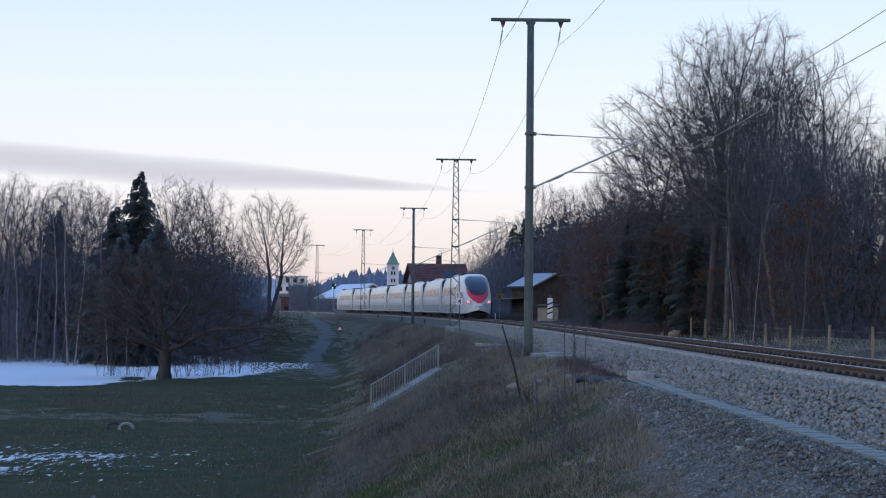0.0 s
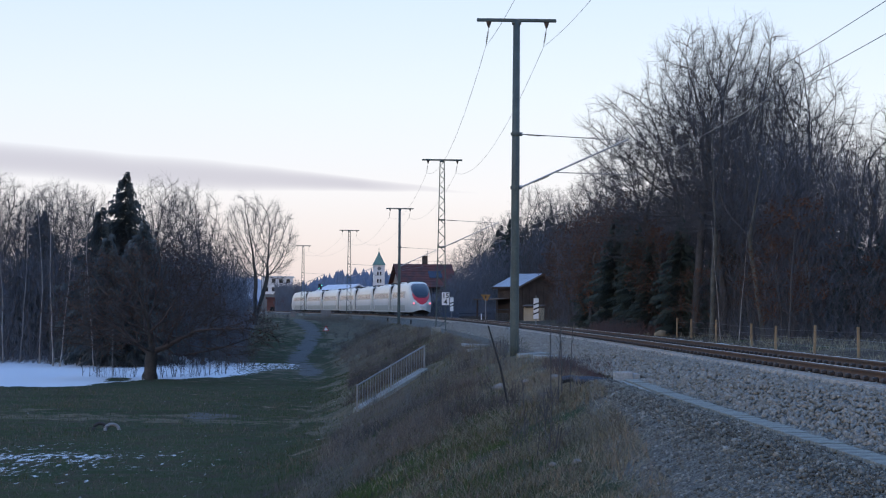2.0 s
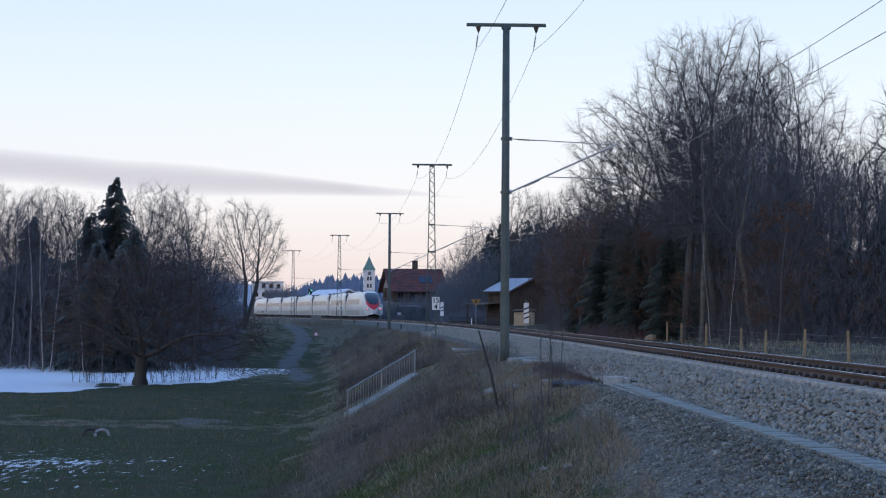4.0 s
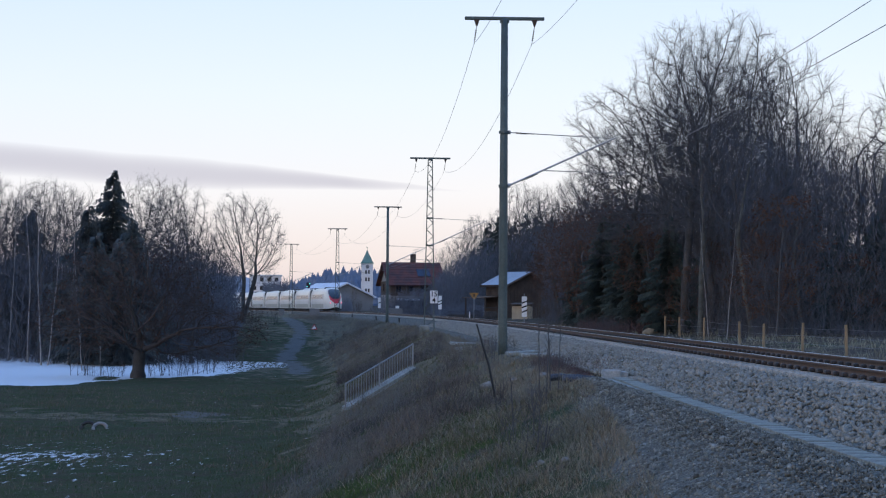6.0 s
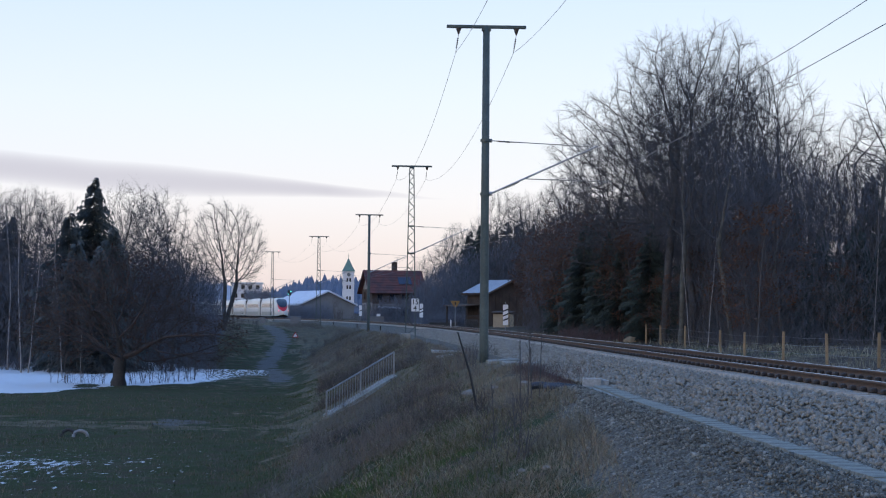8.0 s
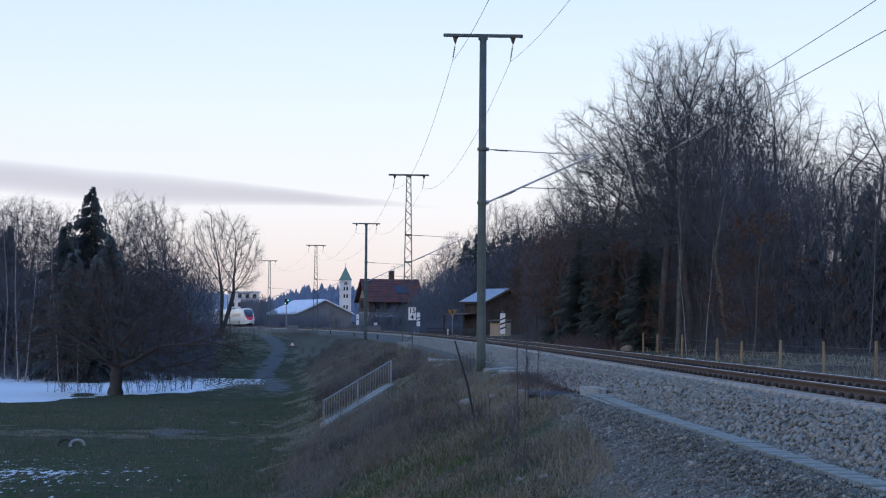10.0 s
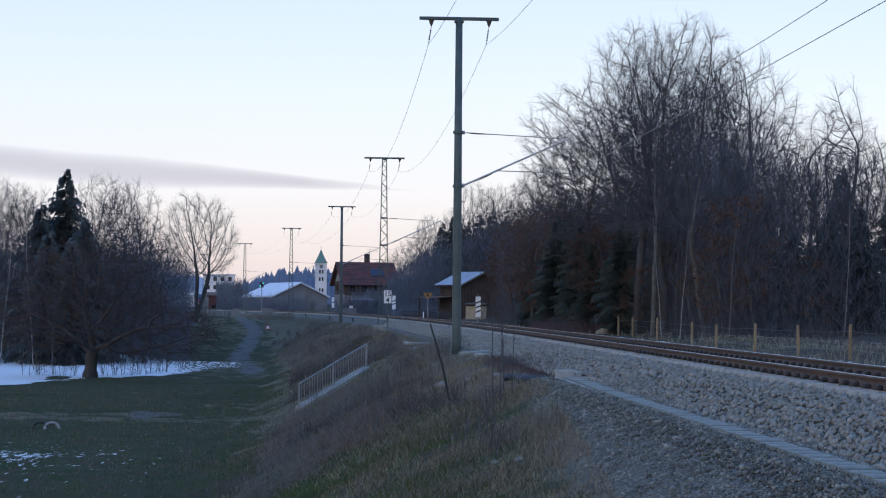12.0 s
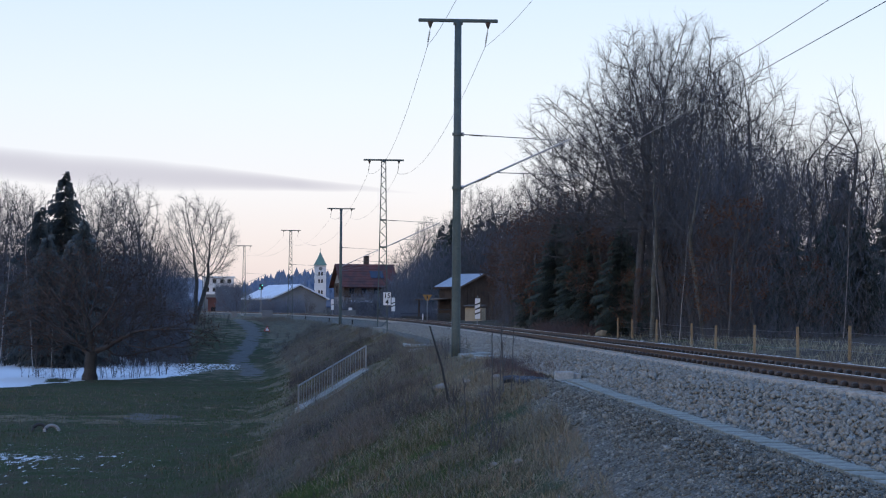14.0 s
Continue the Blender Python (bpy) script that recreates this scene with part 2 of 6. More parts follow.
class Geo:
    """Collects boxes, tubes and strips into one mesh."""

    def __init__(self):
        self.v, self.f = [], []

    def add(self, verts, faces):
        n = len(self.v)
        self.v += [tuple(v) for v in verts]
        self.f += [tuple(n + i for i in f) for f in faces]
        return self

    def box(self, cx, cy, cz, sx, sy, sz, m=None, bevel=0.0):
        b = min(bevel, sx / 3, sy / 3, sz / 3)
        vs, fs = [], []
        if b <= 0:
            vs = [(cx + i * sx / 2, cy + j * sy / 2, cz + k * sz / 2) for i in (-1, 1) for j in (-1, 1) for k in (-1, 1)]
            fs = [(0, 1, 3, 2), (4, 6, 7, 5), (0, 4, 5, 1), (2, 3, 7, 6), (0, 2, 6, 4), (1, 5, 7, 3)]
        else:
            rings = []
            for z, inset in ((-sz / 2, b), (-sz / 2 + b, 0), (sz / 2 - b, 0), (sz / 2, b)):
                x, y = sx / 2 - inset, sy / 2 - inset
                c = b if inset == 0 else b * 0.5
                rings.append([(cx + px, cy + py, cz + z) for px, py in
                              ((-x + c, -y), (x - c, -y), (x, -y + c), (x, y - c), (x - c, y), (-x + c, y), (-x, y - c), (-x, -y + c))])
            vs = [p for r in rings for p in r]
            for r in range(3):
                for i in range(8):
                    a, c = r * 8 + i, r * 8 + (i + 1) % 8
                    fs.append((a, c, c + 8, a + 8))
            fs += [tuple(range(7, -1, -1)), tuple(range(24, 32))]
        if m is not None:
            vs = [m @ Vector(v) for v in vs]
        return self.add(vs, fs)

    def tube(self, pts, radii, sides=6, cap=True):
        pts = [Vector(p) for p in pts]
        if not isinstance(radii, (list, tuple)):
            radii = [radii] * len(pts)
        vs, fs = [], []
        for i, p in enumerate(pts):
            d = (pts[min(i + 1, len(pts) - 1)] - pts[max(i - 1, 0)]).normalized()
            a = d.orthogonal().normalized() if abs(d.z) > 0.95 else d.cross(Vector((0, 0, 1))).normalized()
            b = d.cross(a)
            for k in range(sides):
                w = 2 * math.pi * k / sides
                vs.append(p + (a * math.cos(w) + b * math.sin(w)) * radii[i])
        for i in range(len(pts) - 1):
            for k in range(sides):
                q = (k + 1) % sides
                fs.append((i * sides + k, i * sides + q, (i + 1) * sides + q, (i + 1) * sides + k))
        if cap:
            fs += [tuple(range(sides - 1, -1, -1)), tuple((len(pts) - 1) * sides + k for k in range(sides))]
        return self.add(vs, fs)

    def mesh(self, name, material, smooth=False):
        return mesh_of(name, self.v, self.f, material, smooth)


def part(name, geo, material, parent, label="", smooth=False, at=None):
    ob = new(name, geo.mesh(name, material, smooth) if isinstance(geo, Geo) else geo)
    ob.parent = parent
    if at is not None:
        ob.matrix_basis = at
    if label:
        ob["label"] = label
    return ob


def thing(name, label, category, m=None, group="", kind=""):
    ob = tagged(new(name), label, category, group, kind)
    if m is not None:
        ob.matrix_basis = m
    return ob


# ---------------------------------------------------------------- the line of the track
TS = np.arange(-120.0, 1500.0, 0.5)
TH = -0.0663166 + 3.90258e-4 * TS - 3.58221e-6 * TS ** 2 + 4.24313e-9 * TS ** 3
TH = np.where(TS > 500, np.interp(500, TS, TH), TH)
TX, TY = np.cumsum(np.sin(TH)) * 0.5, np.cumsum(np.cos(TH)) * 0.5
TX, TY = TX - np.interp(0, TS, TX) + 10.2497, TY - np.interp(0, TS, TY) - 30.7126
GRADE = 0.00132


def tp(s, d=0.0):
    """Plan place at arc length s along the track and d to its right; heading."""
    x, y, h = np.interp(s, TS, TX), np.interp(s, TS, TY), np.interp(s, TS, TH)
    return x + d * np.cos(h), y - d * np.sin(h), h


def rz(s):
    return GRADE * np.clip(s, -50, 560)


def track_pose(s, d=0.0, z=0.0):
    x, y, h = tp(s, d)
    return pose(float(x), float(y), float(rz(s)) + z, 0, 0, -math.degrees(h))


def sm(a, b, x):
    t = np.clip((x - a) / (b - a), 0, 1)
    return t * t * (3 - 2 * t)


FIELD = -4.5


def ground_z(s, d):
    """Height of the ground: embankment on the one side, level wood floor on the other, a field below."""
    s, d = np.asarray(s, float), np.asarray(d, float)
    base = rz(s)
    left = np.interp(-d, [0, 1.75, 2.7, 2.95, 3.35, 3.7, 4.3, 6.8, 10.2, 12.5], [-0.25, -0.34, -0.69, -0.70, -0.68, -0.69, -0.90, -1.99, -3.72, -4.75])
    near = sm(206, 292, s) * sm(-46, -22, d)
    far = np.maximum(near, sm(250, 340, s))
    field = (FIELD - base) * (1 - far) + (-0.95) * far
    left = left - 0.22 * sm(75.7, 77.5, s) * (1 - sm(84, 92, s)) * sm(2.6, 3.0, -d) * (1 - sm(5, 7, -d))
    left = left - 0.42 * sm(98, 114, s) * (1 - sm(122.0, 124.0, s)) * sm(5.3, 6.5, -d) * (1 - sm(10.5, 13, -d))
    left = field + 0.3 * np.logaddexp(0, (left - field) / 0.3)
    right = np.interp(d, [0, 1.75, 3.0, 4.5, 8.0, 14, 40], [-0.27, -0.27, -0.74, -0.86, -0.76, -0.55, -0.2])
    right = right + 0.25 * sm(190, 260, s) * sm(3, 6, d)
    z = base + np.where(d < 0, left, right)
    x, y, _ = tp(s, d)
    r = np.hypot(x, y)
    z = np.where(d < -4.5, np.maximum(z, -0.45 - 0.115 * r), z)
    hills = sm(700, 1500, y) * 6
    return z + hills


def ground_bumps(x, y, amp=0.10):
    return amp * (wobble(x, y, 0.83) + 0.55 * wobble(x * 0.8 + 0.6 * y + 7, y * 0.8 - 0.6 * x, 2.1) + 0.3 * wobble(y + 3, x, 4.7))


def terrain(s, d):
    x, y, _ = tp(s, d)
    rough = np.where(d < 0, sm(-4.2, -6.0, d), sm(4.0, 7.0, d))
    return ground_z(s, d) + rough * ground_bumps(x, y)


def spot(s, d, sink=0.0):
    """A point on the ground."""
    x, y, _ = tp(s, d)
    return float(x), float(y), float(terrain(s, d)) - sink


def sd_of(x, y):
    i = int(np.argmin((TX - x) ** 2 + (TY - y) ** 2))
    return float(TS[i]), float((x - TX[i]) * math.cos(TH[i]) - (y - TY[i]) * math.sin(TH[i]))


def ground_at(x, y):
    return float(terrain(*sd_of(x, y)))


def wobble(x, y, k):
    """Smooth value noise of two sizes, about -1 to 1."""
    def layer(u, v):
        i, j = np.floor(u), np.floor(v)
        f, g = u - i, v - j
        f, g = f * f * (3 - 2 * f), g * g * (3 - 2 * g)
        h = lambda a, b: np.modf(np.abs(np.sin(a * 127.1 + b * 311.7 + 0.7) * 4375.8545))[0] * 2 - 1
        return (h(i, j) * (1 - f) + h(i + 1, j) * f) * (1 - g) + (h(i, j + 1) * (1 - f) + h(i + 1, j + 1) * f) * g

    x, y = np.asarray(x, float), np.asarray(y, float)
    return 0.8 * layer(x * k * 0.5, y * k * 0.5) + 0.4 * layer(x * k * 1.2 + 17.3, y * k * 1.2 - 5.1)


def gravel_edge(s):
    """Offset at which the gravelled shoulder ends."""
    return np.interp(s, [44, 54, 60, 67, 74, 90], [5.8, 5.3, 4.9, 4.5, 4.0, 3.4])


def ground_material():
    ma = bpy.data.materials.new("ground")
    ma.use_nodes = True
    nt = ma.node_tree
    bs = nt.nodes["Principled BSDF"]
    tc = nt.nodes.new("ShaderNodeTexCoord")

    def noise_of(scale, detail=5, along=1.0):
        n = nt.nodes.new("ShaderNodeTexNoise")
        n.inputs["Scale"].default_value, n.inputs["Detail"].default_value = scale, detail
        mp = nt.nodes.new("ShaderNodeMapping")
        mp.inputs["Scale"].default_value = (1.0, along, 1.0)
        nt.links.new(tc.outputs["Object"], mp.inputs["Vector"])
        nt.links.new(mp.outputs[0], n.inputs["Vector"])
        return n.outputs[0]

    def ramp_of(src, a, b, lo=0.0, hi=1.0):
        r = nt.nodes.new("ShaderNodeMapRange")
        for i, v in enumerate((a, b, lo, hi)):
            r.inputs[i + 1].default_value = v
        nt.links.new(src, r.inputs[0])
        return r.outputs[0]

    def mix(fac, a, b, mode="MIX"):
        n = nt.nodes.new("ShaderNodeMix")
        n.data_type, n.blend_type = "RGBA", mode
        for i, v in ((0, fac), (6, a), (7, b)):
            if isinstance(v, tuple):
                n.inputs[i].default_value = (*v, 1)
            elif isinstance(v, float):
                n.inputs[i].default_value = v
            else:
                nt.links.new(v, n.inputs[i])
        return n.outputs[2]

    def cover(name, scale, along=1.0):
        at = nt.nodes.new("ShaderNodeAttribute")
        at.attribute_name = name
        ad = nt.nodes.new("ShaderNodeMath")
        ad.operation = "ADD"
        nt.links.new(at.outputs["Fac"], ad.inputs[0])
        nt.links.new(ramp_of(noise_of(scale, 5, along), 0.25, 0.75, -0.5, 0.5), ad.inputs[1])
        return ramp_of(ad.outputs[0], 0.4, 0.6)

    n_big, n_mid, n_fine = noise_of(0.15), noise_of(1.2), noise_of(14)
    grass = mix(ramp_of(n_big, 0.4, 0.6), (0.021, 0.039, 0.011), (0.033, 0.045, 0.014))
    grass = mix(ramp_of(n_mid, 0.42, 0.62), grass, (0.046, 0.040, 0.022))
    dry = mix(ramp_of(n_mid, 0.4, 0.6), (0.086, 0.082, 0.056), (0.138, 0.114, 0.074))
    col = mix(cover("dry", 0.9), grass, dry)
    col = mix(cover("path", 0.7), col, (0.100, 0.099, 0.095))
    col = mix(cover("soil", 1.5), col, (0.055, 0.042, 0.034))
    col = mix(cover("gravel", 22.0), col, mix(ramp_of(n_fine, 0.4, 0.6), (0.085, 0.082, 0.070), (0.145, 0.140, 0.122)))
    col = mix(1.0, col, mix(ramp_of(n_fine, 0.3, 0.7), (0.62, 0.62, 0.62), (1.25, 1.25, 1.25)), "MULTIPLY")
    col = mix(cover("snow", 4.2, 0.30), col, (0.60, 0.615, 0.635))
    nt.links.new(col, bs.inputs["Base Color"])
    bs.inputs["Roughness"].default_value = 0.95
    bs.inputs["Specular IOR Level"].default_value = 0.15
    bu = nt.nodes.new("ShaderNodeBump")
    bu.inputs["Strength"].default_value, bu.inputs["Distance"].default_value = 0.6, 0.08
    nt.links.new(n_fine, bu.inputs["Height"])
    nt.links.new(bu.outputs[0], bs.inputs["Normal"])
    return ma


def build_ground():
    rows = np.concatenate([np.arange(-110, 36, 6), np.arange(36, 150, 0.7), np.arange(150, 300, 1.4), np.arange(300, 560, 5), np.arange(560, 1460, 30)])
    near = np.concatenate([np.arange(4.6, 14, 0.4), np.arange(14, 46, 1.0), np.arange(46, 110, 5), [130, 170, 220, 300, 400, 520, 640]])
    core = np.array([0, 1.0, 1.75, 2.3, 2.85, 3.5, 4.2])
    right = np.concatenate([core, np.arange(4.6, 14, 0.6), np.arange(14, 46, 2.0), np.arange(46, 110, 6), [150, 220, 320, 460, 640, 900, 1300]])
    cols = np.concatenate([-near[::-1], -core[:0:-1], right])
    s, d = np.meshgrid(rows, cols, indexing="ij")
    x, y, _ = tp(s, d)
    z = terrain(s, d)
    n, k = s.shape
    idx = np.arange(n * k).reshape(n, k)
    faces = np.stack([idx[:-1, :-1], idx[:-1, 1:], idx[1:, 1:], idx[1:, :-1]], -1).reshape(-1, 4)
    me = mesh_of("ground", np.stack([x, y, z], -1).reshape(-1, 3), faces, ground_material(), True)
    bearing = x / np.maximum(y, 1.0)
    edge = np.interp(bearing, [-0.30, -0.228, -0.200, -0.181, -0.141, -0.112], [126, 130.5, 138, 142.5, 151, 170])
    snow = np.where((y > edge) & (y < np.interp(bearing, [-0.20, -0.165, -0.14, -0.11], [205, 196, 186, 184])) & (d < -14.0), 1.2 - 0.75 * sm(-0.165, -0.120, bearing), 0.0)
    snow = np.where(np.hypot((bearing + 0.198) / 0.009, (y - 143) / 3.5) < 1, 0.1, snow)
    verge_snow = np.where((d > 4.6) & (d < 8.4) & (s < 165), 0.36 + 0.28 * wobble(x, y, 0.7), 0.0)
    snow = np.maximum(snow, verge_snow)
    patches = np.exp(-(((x + 17.0) / 6.0) ** 2 + ((y - 67) / 8.0) ** 2)) * 0.57
    patches = patches * (0.66 + 0.55 * wobble(x, y, 1.1))
    snow = np.maximum(snow, patches)
    dry = np.where(d < 0, sm(-12.8, -9.6, d + 1.8 * wobble(x, y, 0.35)) * (0.12 + 0.88 * sm(34, 66, y)), 0.55 + 0.3 * wobble(x, y, 0.3))
    rows_ = sm(0.0, 0.5, wobble(x * 0.35, y, 0.32)) * (0.22 + 0.45 * np.exp(-((y - 92) / 12.0) ** 2))
    dry = np.where((d < -11) & (y < 150), np.maximum(dry, rows_), dry)
    dry = np.where((d < -12) & (s > 170), 0.30 + 0.4 * wobble(x, y, 0.2), dry)
    gravel = np.where(np.abs(d) < 3.9, 1.2, 0.0)
    gravel = np.maximum(gravel, np.where(d < 0, (1 - sm(-0.7, 0.7, -d - gravel_edge(s) + 0.5 * wobble(x, y, 1.3))) * (1 - sm(72, 84, s)) * 1.15, 0))
    gravel = np.maximum(gravel, np.where((d > 0) & (d < 9), 0.55 - 0.06 * np.abs(d - 3), 0))
    px = np.interp(y, [130, 165, 190, 228, 300, 380], [-14.8, -16.5, -19.4, -22.6, -31.5, -47.0])
    path = 0.8 * (1 - sm(0.3, 1.7, np.abs(x - px - 0.5 * np.sin(y * 0.09)))) * sm(150, 160, y) * (1 - sm(300, 320, y)) * 1.0
    path = np.maximum(path, np.where((np.abs(y - 96) < 3.0) & (np.abs(x + 14) < 1.6), 0.55, 0))
    soil = np.where((d < -4) & (d > -9) & (s < 90), 0.20 + 0.35 * wobble(x, y, 0.8), 0)
    soil = np.maximum(soil, np.where(d > 5.5, 0.62 + 0.2 * wobble(x, y, 0.4), 0.0))
    soil = np.maximum(soil, np.where((d < -30) & (s > 222), 0.8, 0.0))
    for name, val in (("snow", snow), ("dry", dry), ("gravel", gravel), ("path", path), ("soil", soil)):
        me.attributes.new(name, "FLOAT", "POINT").data.foreach_set("value", np.asarray(np.broadcast_to(val, s.shape), np.float32).ravel())
    tagged(new("ground", me), "grassy field and railway embankment with patches of snow", "ground", kind="structure")


build_ground()


# ---------------------------------------------------------------- the railway
def sweep(profile, s0, s1, d, step=1.0):
    """Sweeps a closed outline (offset to the right, height) along the track."""
    rows = np.arange(s0, s1 + 1e-6, step)
    n, k = len(rows), len(profile)
    out = np.zeros((n, k, 3))
    for j, (o, z) in enumerate(profile):
        x, y, _ = tp(rows, d + o)
        out[:, j] = np.stack([x, y, rz(rows) + z], -1)
    idx = np.arange(n * k).reshape(n, k)
    nxt = np.roll(idx, -1, axis=1)
    return out.reshape(-1, 3), np.stack([idx[:-1], nxt[:-1], nxt[1:], idx[1:]], -1).reshape(-1, 4)


def build_track():
    track = thing("railway_track", "single curved track of rusty rails on concrete sleepers", "railway track", kind="structure")
    prof = [(-0.036, 0), (0.036, 0), (0.036, -0.035), (0.010, -0.055), (0.010, -0.135), (0.072, -0.155), (0.072, -0.168),
            (-0.072, -0.168), (-0.072, -0.155), (-0.010, -0.135), (-0.010, -0.055), (-0.036, -0.035)]
    for side in (-0.7535, 0.7535):
        v, f = sweep([(o, z) for o, z in prof], 20, 700, side)
        rail = part("rail", mesh_of("rail", v, f, M["rust"]), None, track)
        v, f = sweep([(-0.028, 0.002), (0.028, 0.002), (0.028, -0.002), (-0.028, -0.002)], 20, 700, side)
        part("rail_head", mesh_of("rail_head", v, f, M["railtop"]), None, rail, "polished running surface")
    g = Geo()
    vs = [(-1.3, -.13, -.36), (1.3, -.13, -.36), (1.3, .13, -.36), (-1.3, .13, -.36), (-1.3, -.11, -.172), (-.45, -.10, -.172), (-.45, .10, -.172), (-1.3, .11, -.172),
          (.45, -.10, -.172), (1.3, -.11, -.172), (1.3, .11, -.172), (.45, .10, -.172), (-.35, -.10, -.20), (.35, -.10, -.20), (.35, .10, -.20), (-.35, .10, -.20)]
    g.add(vs, [(4, 5, 6, 7), (8, 9, 10, 11), (5, 12, 15, 6), (13, 8, 11, 14), (12, 13, 14, 15), (0, 1, 9, 8, 13, 12, 5, 4), (3, 7, 6, 15, 14, 11, 10, 2), (0, 4, 7, 3), (1, 2, 10, 9)])
    sleeper = g.mesh("sleeper", M["sleeper"])
    c = Geo()
    for x in (-.7535, .7535):
        for e in (-.115, .115):
            c.box(x + e, 0, -.125, .09, .13, .075, bevel=.02)
    clips = c.mesh("clip", M["clip"])
    rest_v, rest_f, k = [], [], 0
    base = np.array([v.co for v in sleeper.vertices])
    for i, s in enumerate(np.arange(42, 560, 0.6)):
        m = track_pose(s)
        if i < 290:
            ob = new("sleeper", sleeper)
            ob.parent, ob.matrix_basis = track, m
            oc = new("clip", clips)
            oc.parent = ob
        else:
            for p in ((-1.3, -.12, -.3), (1.3, -.12, -.3), (1.3, .12, -.3), (-1.3, .12, -.3), (-1.3, -.1, -.172), (1.3, -.1, -.172), (1.3, .1, -.172), (-1.3, .1, -.172)):
                rest_v.append(m @ Vector(p))
            rest_f += [tuple(k + a for a in q) for q in ((4, 5, 6, 7), (0, 1, 5, 4), (2, 3, 7, 6), (0, 4, 7, 3), (1, 2, 6, 5))]
            k += 8
    tagged(part("far_sleepers", mesh_of("far_sleepers", rest_v, rest_f, M["sleeper"]), None, track), kind="stuff")


build_track()


def stones(name, material, label, n, place, size, seed, parent=None):
    """Angular stones as one joined mesh: jittered cubes."""
    rng = np.random.default_rng(seed)
    x, y, z, scale = place(rng, n)
    n = len(x)
    cube = np.array([(i, j, k) for i in (-1, 1) for j in (-1, 1) for k in (-1, 1)], float) * 0.5
    v = cube[None] * rng.uniform(0.68, 1.15, (n, 8, 1)) * rng.uniform(0.5, 1.25, (n, 1, 3))
    q = rng.normal(size=(n, 4))
    q /= np.linalg.norm(q, axis=1)[:, None]
    a, b, c, d = q.T
    rot = np.stack([1 - 2 * (c * c + d * d), 2 * (b * c - a * d), 2 * (b * d + a * c), 2 * (b * c + a * d), 1 - 2 * (b * b + d * d), 2 * (c * d - a * b),
                    2 * (b * d - a * c), 2 * (c * d + a * b), 1 - 2 * (b * b + c * c)], -1).reshape(n, 3, 3)
    v = np.einsum("nij,nkj->nki", rot, v) * (size * scale)[:, None, None]
    v += np.stack([x, y, z], -1)[:, None]
    f = np.array([(0, 1, 3, 2), (4, 6, 7, 5), (0, 4, 5, 1), (2, 3, 7, 6), (0, 2, 6, 4), (1, 5, 7, 3)])
    f = (f[None] + (np.arange(n) * 8)[:, None, None]).reshape(-1, 4)
    return tagged(new(name, mesh_of(name, v.reshape(-1, 3), f, material)), label, "ballast", kind="stuff")


def ballast_place(rng, n):
    s = 44 + (rng.random(n) ** 1.7) * 150
    d = rng.uniform(-2.95, 2.2, n)
    d = np.where(rng.random(n) < 0.55, rng.uniform(-2.95, -0.95, n), d)
    x, y, _ = tp(s, d)
    z = rz(s) + np.interp(np.abs(d), [0, 1.0, 1.38, 1.8, 2.9], [-0.218, -0.225, -0.262, -0.335, -0.73]) + rng.uniform(-0.012, 0.03, n)
    keep = np.abs(np.abs(d) - 0.7535) > 0.13
    return x[keep], y[keep], z[keep], np.exp(rng.normal(0, 0.28, n))[keep] * (1 + 0.004 * (s[keep] - 44))


def gravel_place(rng, n):
    s = 45 + (rng.random(n) ** 1.5) * 38
    d = -2.62 - rng.random(n) * (gravel_edge(s) - 2.3)
    keep = (np.abs(d + 3.12) > 0.19) & (rng.random(n) < np.clip(1.0 - (-d - gravel_edge(s) + 0.5) / 0.7, 0.06, 1))
    s, d = s[keep], d[keep]
    x, y, _ = tp(s, d)
    return x, y, terrain(s, d) + rng.uniform(-0.012, 0.008, len(s)), np.exp(rng.normal(0, 0.40, len(s)))


def far_gravel_place(rng, n):
    s, d = rng.uniform(60, 150, n), rng.uniform(2.2, 5.0, n)
    x, y, _ = tp(s, d)
    return x, y, terrain(s, d) + rng.uniform(-0.01, 0.02, n), np.exp(rng.normal(0, 0.4, n))


stones("track_ballast", M["ballast"], "coarse grey granite ballast under the rails", 47000, ballast_place, 0.042, 3)
stones("shoulder_gravel", M["gravel"], "fine grey gravel on the embankment shoulder", 44000, gravel_place, 0.021, 4)
stones("ditch_gravel", M["ballast"], "loose grey stones beside the track", 4000, far_gravel_place, 0.055, 5)


